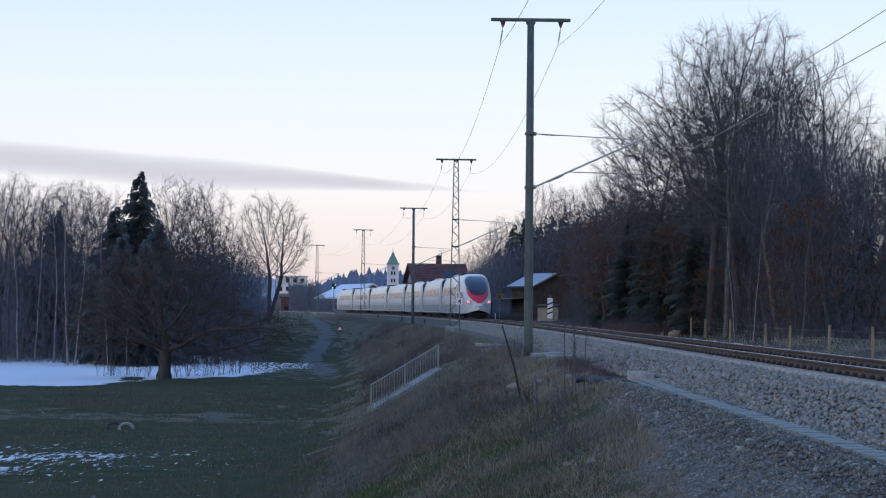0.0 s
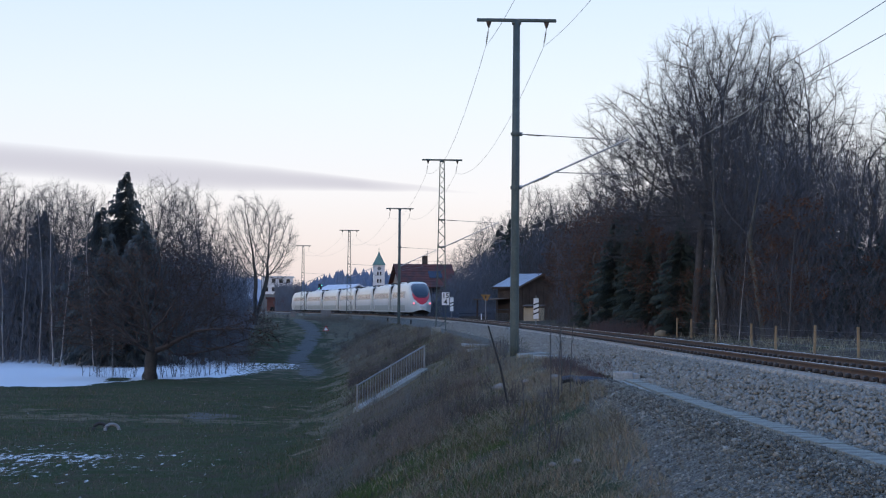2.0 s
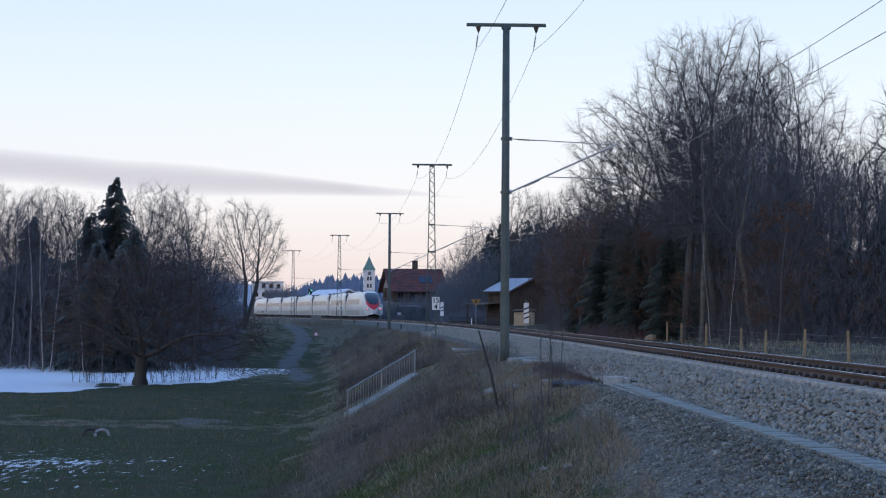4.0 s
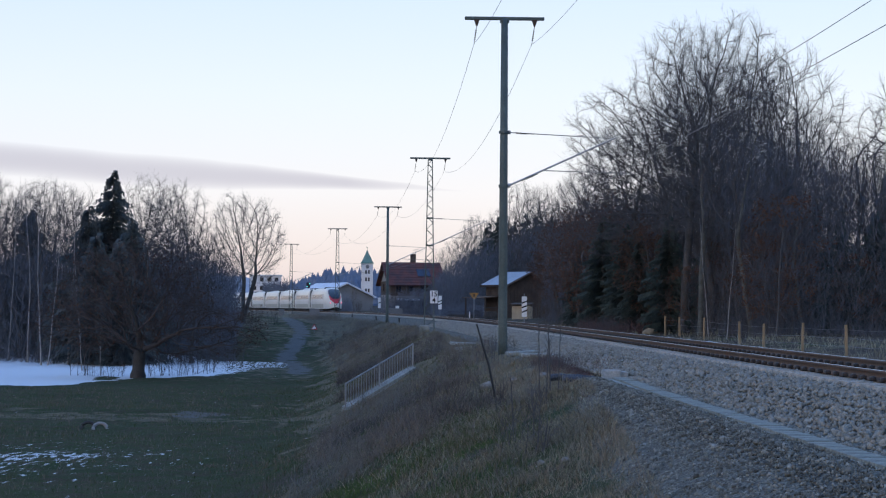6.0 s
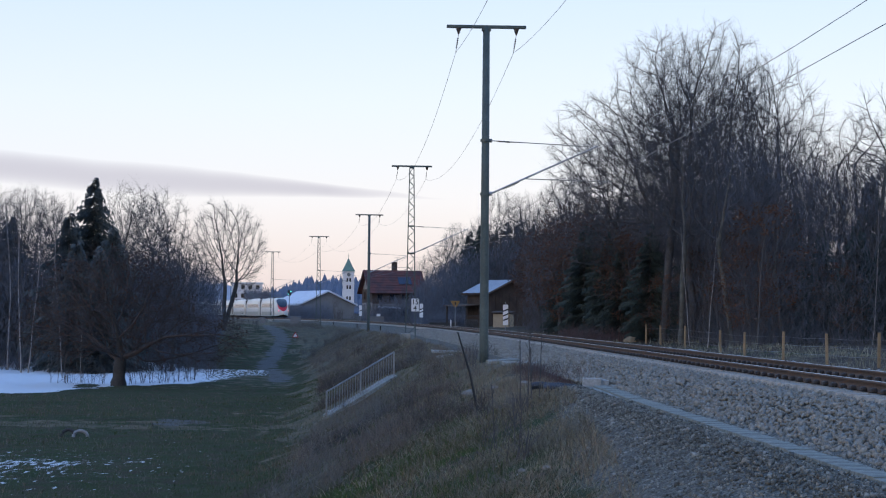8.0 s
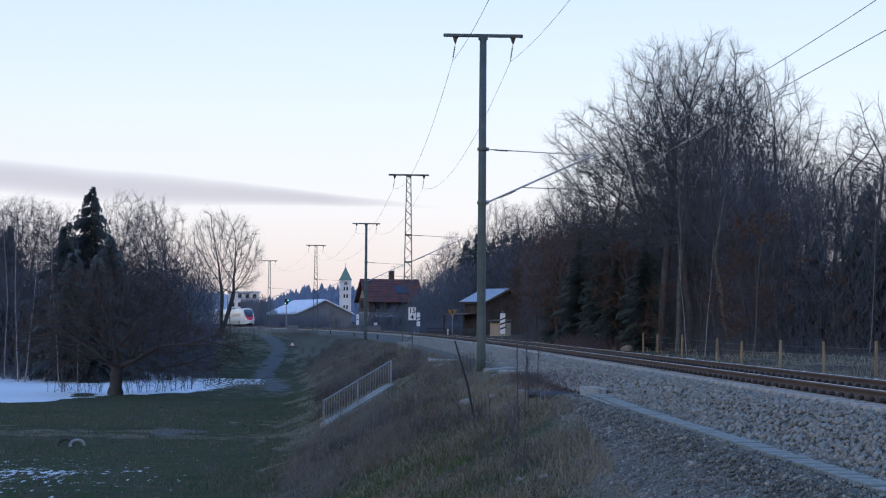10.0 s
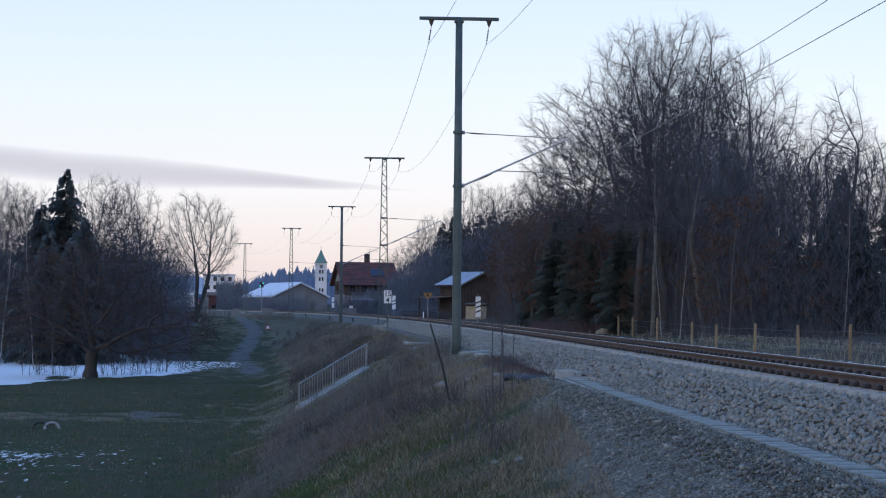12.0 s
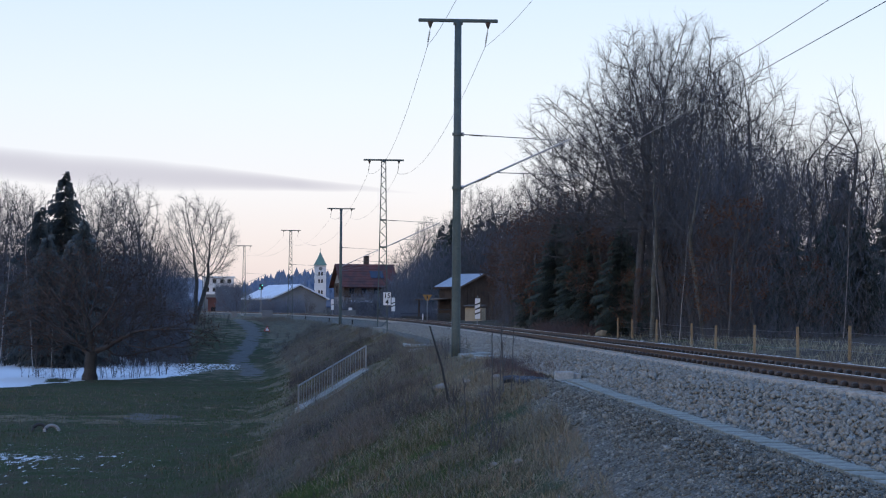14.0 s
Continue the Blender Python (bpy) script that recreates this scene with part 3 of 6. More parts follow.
def build_trough():
    trough = thing("cable_trough", "long concrete cable trough with flat cover slabs beside the track", "cable trough", kind="structure")
    g = Geo().box(0, 0, 0, 0.33, 0.496, 0.06, bevel=0.005)
    slab = g.mesh("cover_slab", M["slab"])
    rng = random.Random(8)
    for i, s in enumerate(np.arange(40, 75.3, 0.5)):
        ob = new("cover_slab", slab)
        ob.parent = trough
        ob.matrix_basis = track_pose(s, -3.12 + 0.16 * float(sm(66, 76, s)) + rng.uniform(-.015, .015), -0.675 + rng.uniform(-.005, .005)) @ pose(0, 0, 0, rng.uniform(-.15, .15), rng.uniform(-1, 1), rng.uniform(-.6, .6))
    v, f = sweep([(-.20, -.70), (-.18, -.685), (.18, -.685), (.20, -.70), (.20, -1.0), (-.20, -1.0)], 39, 75, -3.12)
    part("channel", mesh_of("channel", v, f, M["concrete"]), None, trough)
    end = thing("trough_end_block", "pale concrete end block of the cable trough", "concrete block", track_pose(75.7, -3.05, -0.86))
    part("block", Geo().box(-0.03, 0, 0.10, 0.44, 0.16, 0.54, bevel=0.02), M["endblock"], end)
    part("cover", Geo().box(0.27, 0.03, 0.10, 0.09, 0.9, 0.46, bevel=0.015), M["endblock"], end)
    for s, d, sx, sy, ry in ((94.5, -3.15, 1.3, 0.6, 2), (97.8, -3.5, 1.1, 0.6, -3), (119, -4.0, 2.2, 0.7, 2), (116, -4.3, 1.4, 0.6, -4)):
        x, y, z = spot(s, d)
        t = thing("concrete_slab", "flat weathered concrete slab lying in the weeds", "concrete slab", pose(x, y, z + 0.04, 2, ry, 8 - math.degrees(tp(s)[2])), group="loose slabs")
        part("slab", Geo().box(0, 0, 0, sx, sy, 0.12, bevel=0.02), M["concrete"], t)


build_trough()


# masts: arc length, offset, top height above the rail, kind, half length of the cross arm
MASTS = [(36.0, -3.9, 11.5, "tube"), (102.0, -3.9, 11.5, "tube"), (171.5, -3.9, 11.66, "lattice"), (236.0, -3.9, 11.4, "tube"),
         (318.0, -3.9, 12.3, "lattice"), (395.5, -3.9, 12.4, "lattice"), (470.0, -3.9, 12.2, "lattice")]
CONTACT, CARRIER = 5.62, 7.02


def insulator(g, a, b, r=0.045, discs=6):
    a, b = Vector(a), Vector(b)
    g.tube([a, b], 0.012, 5)
    for i in range(discs):
        t = 0.25 + 0.5 * i / max(1, discs - 1)
        p = a.lerp(b, t)
        w = (b - a).normalized() * 0.018
        g.tube([p - w, p, p + w], [0.02, r, 0.02], 7)


def build_mast(s, d, top, style):
    base = float(terrain(s, d)) - float(rz(s))
    label = {"tube": "green-grey tubular steel catenary mast with cross arm", "lattice": "steel lattice catenary mast with cross arm"}[style]
    x, y, h = tp(s, d)
    mast = thing("catenary_mast", label, "catenary mast", pose(float(x), float(y), float(rz(s)), 0, 0, -math.degrees(h)), group="masts along the line")
    if style == "tube":
        part("pole", Geo().tube([(0, 0, base - 0.1), (0, 0, base + 0.5), (0, 0, 5.0), (0, 0, top)], [0.165, 0.165, 0.15, 0.125], 14), M["steel"], mast, smooth=True)
    else:
        lat = Geo()
        w0, w1 = 0.36, 0.15
        lat_t = top - 0.05
        at = lambda z: w0 + (w1 - w0) * (z - base) / (lat_t - base)
        for i in (-1, 1):
            for j in (-1, 1):
                lat.tube([(i * at(base - .1), j * at(base - .1) * .8, base - .1), (i * w1, j * w1 * .8, lat_t)], 0.036, 4)
        z, k = base + 0.1, 1
        while z < lat_t - 0.25:
            z2 = min(z + 2.0 * at(z), lat_t)
            for j in (-1, 1):
                lat.tube([(-k * at(z), j * at(z) * .8, z), (k * at(z2), j * at(z2) * .8, z2)], 0.018, 4)
                lat.tube([(j * at(z), -k * at(z) * .8, z), (j * at(z2), k * at(z2) * .8, z2)], 0.018, 4)
            z, k = z2, -k
        part("pole", lat, M["steel"], mast)
        part("footing", Geo().box(-0.35, -0.25, base - 0.1, 0.7, 0.7, 0.9, bevel=0.04), M["concrete"], mast, "square concrete footing")
    half = 1.46
    arm = Geo().box(0, 0, top, 2 * half, 0.13, 0.12, bevel=0.02)
    arm.box(0, 0, top - 0.10, 0.34, 0.2, 0.12, bevel=0.02)
    part("cross_arm", arm, M["steel"], mast)
    for e in (-1.02, 1.10):
        hang = Geo()
        hang.tube([(e, 0, top - .05), (e, 0, top - .28)], [0.11, 0.03], 6)
        insulator(hang, (e, 0, top - .28), (e - 0.10, 0.0, top - 0.95), 0.04)
        part("feeder_insulator", hang, M["porcelain"], mast)
    out = -d
    tie = Geo().tube([(0.15, 0, 7.32), (out, 0, CARRIER + 0.12)], 0.018, 6)
    tie.tube([(0.10, 0, 7.32), (0.24, 0, 7.32)], 0.07, 8)
    part("top_tie", tie, M["galv"], mast)
    ti = Geo()
    insulator(ti, (0.25, 0, 7.31), (1.1, 0, 7.26), 0.04, 10)
    part("tie_insulator", ti, M["porcelain"], mast)
    canti = Geo().tube([(0.15, 0, 5.35), (out + 0.25, 0, CARRIER + 0.16)], 0.035, 8)
    canti.tube([(0.08, 0, 5.35), (0.24, 0, 5.38)], 0.08, 8)
    part("cantilever", canti, M["tube"], mast)
    ci = Geo()
    insulator(ci, (0.5, 0, 5.49), (1.25, 0, 5.80), 0.055, 6)
    part("cantilever_insulator", ci, M["porcelain"], mast)
    reg = Geo().tube([(1.5, 0, 5.93), (out + 0.75, 0, 5.86)], 0.018, 6)
    reg.tube([(out + 0.6, 0, 5.86), (out - 0.15, 0, CONTACT + .03)], 0.014, 6)
    reg.tube([(out + 0.75, 0, 5.86), (out + 0.75, 0, 5.70)], 0.012, 6)
    reg.tube([(1.5, 0, 5.93), (1.62, 0, 6.05)], 0.02, 6)
    part("registration_arm", reg, M["galv"], mast)
    for z in (7.32, 5.35):
        part("clamp", Geo().tube([(0, 0, z - .05), (0, 0, z + .05)], 0.19 if style == "tube" else 0.26, 10), M["steel"], mast)
    return mast


MAST_OBJECTS = [build_mast(*m) for m in MASTS]


def build_km_sign():
    m = MAST_OBJECTS[2].matrix_basis @ pose(0.30, -0.56, 0, 0, 0, 0)
    sign = thing("kilometre_sign", "white kilometre board with black numerals on the lattice mast", "sign", m)
    part("board", Geo().box(0, 0, 1.62, 0.54, 0.03, 0.92, bevel=0.02), M["white"], sign)
    part("bracket", Geo().box(0, 0.07, 1.62, 0.7, 0.08, 0.06).box(0, 0.07, 1.3, 0.7, 0.08, 0.06), M["steel"], sign)
    for txt, z in (("15", 1.67), ("4", 1.22)):
        cu = bpy.data.curves.new("numeral", "FONT")
        cu.body, cu.size, cu.align_x, cu.extrude, cu.offset = txt, 0.50, "CENTER", 0.004, 0.008
        cu.materials.append(M["black"])
        ob = new("numeral", cu)
        ob.parent = sign
        ob.matrix_basis = pose(0, -0.022, z, 90, 0, 0)


build_km_sign()


def build_wires():
    marks = [(-30.0, -3.9, 11.5)] + [(s, d, t) for s, d, t, _ in MASTS] + [(560.0, -3.9, 12.2)]

    def line(name, label, d_of, z_of, sag, r, steps=16):
        w = thing(name, label, "overhead wire")
        for (s0, d0, t0), (s1, d1, t1) in zip(marks[:-1], marks[1:]):
            a, b = Vector((*map(float, tp(s0, d_of(d0))[:2]), float(rz(s0)) + z_of(t0))), Vector((*map(float, tp(s1, d_of(d1))[:2]), float(rz(s1)) + z_of(t1)))
            dip = sag * ((s1 - s0) / 66) ** 2
            g = Geo().tube([a.lerp(b, i / steps) - Vector((0, 0, 4 * dip * (i / steps) * (1 - i / steps))) for i in range(steps + 1)], r, 4, cap=False)
            part("span", g, M["wire"], w)

    line("feeder_wire", "thin sagging feeder wire strung between the masts", lambda d: d - 1.12, lambda t: t - 0.95, 1.3, 0.008)
    line("feeder_wire", "thin sagging feeder wire strung between the masts", lambda d: d + 1.00, lambda t: t - 0.95, 1.3, 0.008)
    line("carrier_wire", "sagging carrier cable over the track", lambda d: 0.1, lambda t: CARRIER, 0.75, 0.008)
    line("contact_wire", "straight copper contact wire over the track", lambda d: -0.1, lambda t: CONTACT, 0.02, 0.008)
    drops = thing("dropper_wires", "thin droppers between carrier cable and contact wire", "overhead wire", kind="stuff")
    g = Geo()
    for (s0, _, _), (s1, _, _) in zip(marks[:-1], marks[1:]):
        for i in range(1, 6):
            t = i / 6
            a = Vector((*map(float, tp(s0, 0)[:2]), 0)).lerp(Vector((*map(float, tp(s1, 0)[:2]), 0)), t)
            z = float(rz(s0)) * (1 - t) + float(rz(s1)) * t
            dip = 4 * 0.75 * ((s1 - s0) / 66) ** 2 * t * (1 - t)
            g.tube([a + Vector((0, 0, z + CONTACT)), a + Vector((0, 0, z + CARRIER - dip))], 0.004, 4)
    part("droppers", g, M["wire"], drops)


build_wires()


# ---------------------------------------------------------------- the train
HALF, TOP = 1.415, 4.02


def outline(w, z0, z1, n=28):
    """Cross-section: flat sides leaning in towards a round roof; starts at the right skirt, goes over the top."""
    pts = []
    for i in range(n):
        a = math.pi * (i / (n - 1)) * 1.16 - math.pi * 0.08
        cx, cz = math.cos(a), math.sin(a)
        e = 0.42 if cz > 0 else 0.25
        px = math.copysign(abs(cx) ** e, cx)
        pz = math.copysign(abs(cz) ** (0.62 if cz > 0 else 1.0), cz)
        zm = z0 + (z1 - z0) * 0.32
        z = zm + pz * ((z1 - zm) if pz > 0 else (zm - z0) / 0.25)
        lean = 1 - 0.085 * max(0.0, (z - zm) / max(0.01, z1 - zm)) - 0.05 * max(0.0, (zm - z) / max(0.01, zm - z0))
        pts.append((px * w * lean, z))
    return pts


NOSE = 6.2


def nose_section(t, n=28):
    """t: 0 at the tip, 1 where the full body begins."""
    t = max(t, 0.0)
    w = HALF * (1 - (1 - t) ** 3.6) ** 0.58
    z1 = 1.10 + (TOP - 1.10) * (1 - (1 - t) ** 2.1) ** 0.80
    z0 = 0.74 - 0.32 * min(1, t * 4) ** 0.6
    return outline(max(w, 0.02), z0, z1, n)


def loft(sections, ys):
    n = len(sections[0])
    v = [(x, y, z) for sec, y in zip(sections, ys) for x, z in sec]
    f = [(i * n + k, i * n + k + 1, (i + 1) * n + k + 1, (i + 1) * n + k) for i in range(len(ys) - 1) for k in range(n - 1)]
    return v, f


def wheelset(parent, y):
    for sx in (-1, 1):
        w = Geo().tube([(sx * 0.68, y, 0.44), (sx * 0.70, y, 0.44), (sx * 0.82, y, 0.44)], [0.47, 0.44, 0.44], 16)
        part("wheel", w, M["under"], parent)


def build_car(length, tail=False, lead=False):
    """Local y runs along the track, away from the tail; the origin is the middle of the car on the rail."""
    car = thing("train_car", "white tilting train end car with red nose and dark windscreen" if (tail or lead) else "white tilting train carriage with a grey window band",
                "train car", group="cars of the express train")
    y0, y1 = -length / 2 + (0.05 if tail else 0.75), length / 2 - (0.05 if lead else 0.75)
    start, end = (y0 + NOSE if tail else y0), (y1 - NOSE if lead else y1)
    secs, ys = [], []
    if tail:
        for i in range(15):
            t = (i / 15) ** 1.7
            secs.append(nose_section(t))
            ys.append(y0 + NOSE * t)
    body_steps = np.linspace(start, end, 8)
    for y in body_steps:
        secs.append(outline(HALF, 0.42, TOP))
        ys.append(y)
    if lead:
        for i in range(14, -1, -1):
            t = (i / 15) ** 1.7
            secs.append(nose_section(t))
            ys.append(y1 - NOSE * t)
    v, f = loft(secs, ys)
    n = 28
    if not tail:
        f.append(tuple(range(n - 1, -1, -1)))
    if not lead:
        f.append(tuple((len(ys) - 1) * n + k for k in range(n)))
    me = mesh_of("body", v, f, M["trainwhite"], True)
    part("body", me, None, car)
    # lower body side in a duller grey, the underbelly's shade put into colour, and the window band, as thin panels on
    # the sides
    a0, a1 = start + 0.6, end - 0.6
    for sx in (-1, 1):
        for name, zlo, zhi, ma, eps in (("window_band", 2.02, 2.98, "trainband", 0.012), ("lower_side", 0.52, 1.35, "trainlow", 0.010)):
            sec = outline(HALF + eps, 0.42, TOP + eps, 120)
            pts = [(x, z) for x, z in sec if zlo <= z <= zhi and x * sx > 0]
            v, f = loft([pts, pts], [a0, a1])
            part(name, mesh_of(name, v, f, M[ma]), None, car)
        sec = [(x, z) for x, z in outline(HALF + 0.02, 0.42, TOP + .02, 120) if 2.14 <= z <= 2.86 and x * sx > 0]
        y = a0 + 2.4
        while y < a1 - 3.4:
            v, f = loft([sec, sec], [y, y + 1.45])
            part("window", mesh_of("window", v, f, M["paneglass"]), None, car)
            y += 1.72
        door = [(x, z) for x, z in outline(HALF + 0.024, 0.42, TOP + .024, 120) if 0.62 <= z <= 3.05 and x * sx > 0]
        for yd in ([a1 - 1.9] if tail else [a0 + 0.9, a1 - 1.9]):
            v, f = loft([door, door], [yd, yd + 0.95])
            dr = part("door", mesh_of("door", v, f, M["trainwhite"]), None, car)
            dg = [(x, z) for x, z in outline(HALF + 0.032, 0.42, TOP + .032, 120) if 1.9 <= z <= 2.8 and x * sx > 0]
            v, f = loft([dg, dg], [yd + 0.25, yd + 0.7])
            part("door_window", mesh_of("door_window", v, f, M["glass"]), None, dr)
    if tail or lead:
        face = -1 if tail else 1

        def patch(name, t0, t1, k0, k1, ma, label, eps, parent=car):
            rows, cols, vv, ff = 14, 21, [], []
            for i in range(rows):
                for j in range(cols):
                    gx, gy = 2 * j / (cols - 1) - 1, 2 * i / (rows - 1) - 1
                    ex, ey = gx * math.sqrt(1 - 0.36 * gy * gy), gy * math.sqrt(1 - 0.45 * gx * gx)
                    kk = (k0 + k1) / 2 + (k1 - k0) / 2 * ex
                    t = (t0 + t1) / 2 + (t1 - t0) / 2 * ey
                    sec = nose_section(t, 141)
                    a = kk * 140
                    lo = min(int(a), 139)
                    px, pz = [sec[lo][c] + (sec[lo + 1][c] - sec[lo][c]) * (a - lo) for c in (0, 1)]
                    yy = NOSE * t
                    vv.append((px * (1 + eps / 1.4), (y0 + yy - eps) if tail else (y1 - yy + eps), pz + eps * (0.8 if pz > 2 else 0)))
            ff = [(i * cols + j, i * cols + j + 1, (i + 1) * cols + j + 1, (i + 1) * cols + j) for i in range(rows - 1) for j in range(cols - 1)]
            return part(name, mesh_of(name, vv, ff, M[ma], True), None, parent, label)

        patch("nose_panel", 0.020, 0.38, 0.235, 0.765, "trainred", "bright red nose panel", 0.022)
        patch("windscreen_surround", 0.125, 0.65, 0.305, 0.695, "maroon", "dark maroon surround of the windscreen", 0.036)
        patch("windscreen", 0.150, 0.60, 0.335, 0.665, "glass", "large dark curved windscreen", 0.05)
        for sx in (-1, 1):
            yh = (y0 + 0.50) if tail else (y1 - 0.50)
            lamp = Geo()
            lamp.tube([(sx * 0.90, yh + 0.05 * face, 1.46), (sx * 0.92, yh + face * 0.20, 1.46)], [0.22, 0.16], 12)
            hd = part("headlight", lamp, M["lampglass"], car, "white-rimmed lamp cluster")
            part("tail_lamp", Geo().tube([(sx * 0.92, yh + face * 0.19, 1.46), (sx * 0.93, yh + face * 0.25, 1.46)], [0.10, 0.08], 10), M["taillight"] if tail else M["lampglass"], hd, "glowing red tail lamp" if tail else "")
        part("coupler_hatch", Geo().box(0, (y0 + .12) if tail else (y1 - .12), 1.12, 0.7, 0.3, 0.22, bevel=0.08), M["trainwhite"], car)
        part("snow_plough", Geo().box(0, (y0 + 1.25) if tail else (y1 - 1.25), 0.36, 1.7, 0.9, 0.36, bevel=0.12), M["under"], car)
    # roof fairings, gangway, underframe and bogies
    for yy in (start + 2.4, end - 2.6):
        part("roof_hood", Geo().box(0, yy, TOP - 0.09, 1.8, 2.6, 0.36, bevel=0.08), M["under"], car, "dark roof equipment")
    part("air_conditioner", Geo().box(0, (start + end) / 2, TOP - 0.01, 1.7, 5.0, 0.14, bevel=0.05), M["trainwhite"], car)
    if not tail:
        part("gangway", Geo().box(0, y0 - 0.75, 2.15, 2.66, 1.55, 3.3, bevel=0.25), M["under"], car, "black ribbed gangway bellows")
    part("underframe", Geo().box(0, (start + end) / 2, 0.46, 2.5, end - start - 7.0, 0.5, bevel=0.08), M["under"], car)
    for yb in (-9.0, 9.0):
        bg = Geo().box(0, yb, 0.50, 2.2, 3.6, 0.30, bevel=0.08)
        for sx in (-1, 1):
            bg.box(sx * 1.08, yb, 0.48, 0.18, 3.4, 0.34, bevel=0.06)
        bogie = part("bogie", bg, M["under"], car)
        for e in (-1.35, 1.35):
            wheelset(bogie, yb + e)
    return car


CARS = []
for i, length in enumerate([28.0, 26.1, 26.1, 26.1, 26.1, 26.1, 28.0]):
    CARS.append((build_car(length, tail=i == 0, lead=i == 6), length))
NOSE_AT_START, SPEED = 201.6, 26.1


def motions():
    """The train draws away along the curve at a steady speed."""
    back = 0.0
    for car, length in CARS:
        rows = []
        for i in range(29):
            t = i * 0.5
            mid = NOSE_AT_START + SPEED * t + back + length / 2
            ax, ay, _ = tp(mid - 9.0)
            bx, by, _ = tp(mid + 9.0)
            rows.append((t, pose(float(ax + bx) / 2, float(ay + by) / 2, float(rz(mid)), 0, 0, -math.degrees(math.atan2(bx - ax, by - ay)))))
        walk(car, rows)
        back += length


# ---------------------------------------------------------------- lineside things
def build_railing():
    """Railing on the sloping wing wall of a culvert."""
    a, b = Vector((-3.64, 92.0, -1.92)), Vector((-6.66, 90.0, -3.74))
    rail = thing("steel_railing", "grey galvanised steel railing on a sloping culvert wall", "railing")
    for i in range(3):
        p = a.lerp(b, i / 2)
        part("post", Geo().box(p.x, p.y, p.z + 0.62, 0.08, 0.08, 1.30), M["galv"], rail)
    up = Vector((0, 0, 1))
    for h in (1.22, 0.14):
        part("top_rail" if h > 0.5 else "lower_rail", Geo().tube([a + up * h, b + up * h], 0.038, 6), M["galv"], rail)
    for i in range(1, 26):
        if i == 13:
            continue
        p = a.lerp(b, i / 26)
        part("bar", Geo().tube([p + up * 0.14, p + up * 1.22], 0.016, 4), M["galv"], rail)
    wall = thing("culvert_wing_wall", "sloping concrete wing wall of a small culvert", "wall", kind="structure")
    n = (b - a).cross(up).normalized() * 0.34
    v = [a + n, a - n, b - n, b + n]
    vs = [p + up * 0.16 for p in v] + [p - up * 2.0 for p in v]
    part("coping", Geo().add(vs, [(0, 1, 2, 3), (0, 4, 5, 1), (1, 5, 6, 2), (2, 6, 7, 3), (3, 7, 4, 0)]), M["concrete"], wall)


build_railing()


def build_fence():
    fence = thing("wire_fence", "wooden post fence with thin wire along the wood", "fence", kind="structure")
    rng = random.Random(5)
    tops = []
    for s, d in ((83.9, 8.9), (88.9, 8.8), (95.1, 8.8), (101.4, 8.6), (108.2, 8.5), (114.9, 8.3), (122.9, 8.8), (133.5, 9.0), (141.8, 9.1), (143.8, 8.6)):
        x, y, z = spot(s, d)
        t = rng.uniform(-0.025, 0.025)
        g = Geo().tube([(x, y, z - 0.1), (x + t * 0.5, y, z + 0.6), (x + t, y, z + 1.12 + rng.uniform(-.05, .08))], [0.062, 0.06, 0.055], 9)
        part("post", g, M["wood"], fence)
        tops.append(Vector((x, y, z)))
    for h in (0.35, 0.65, 0.95):
        g = Geo()
        for a, b in zip(tops[:-1], tops[1:]):
            g.tube([a + Vector((0, 0, h)), a.lerp(b, 0.5) + Vector((0, 0, h - 0.04)), b + Vector((0, 0, h))], 0.004, 4)
        part("fence_wire", g, M["wire"], fence)
    x, y, z = spot(152, 9.0)
    bale = thing("straw_bale", "weathered heap of straw beside the fence", "straw bale", pose(x, y, z))
    bm = bmesh.new()
    bmesh.ops.create_icosphere(bm, subdivisions=3, radius=1.0)
    for v in bm.verts:
        v.co = Vector((v.co.x * 0.50, v.co.y * 0.45, max(-0.05, v.co.z * 0.36))) * (1 + 0.12 * noise.noise(v.co * 2.2))
    me = bpy.data.meshes.new("heap")
    bm.to_mesh(me)
    bm.free()
    me.materials.append(M["hay"])
    part("heap", me, None, bale)


build_fence()


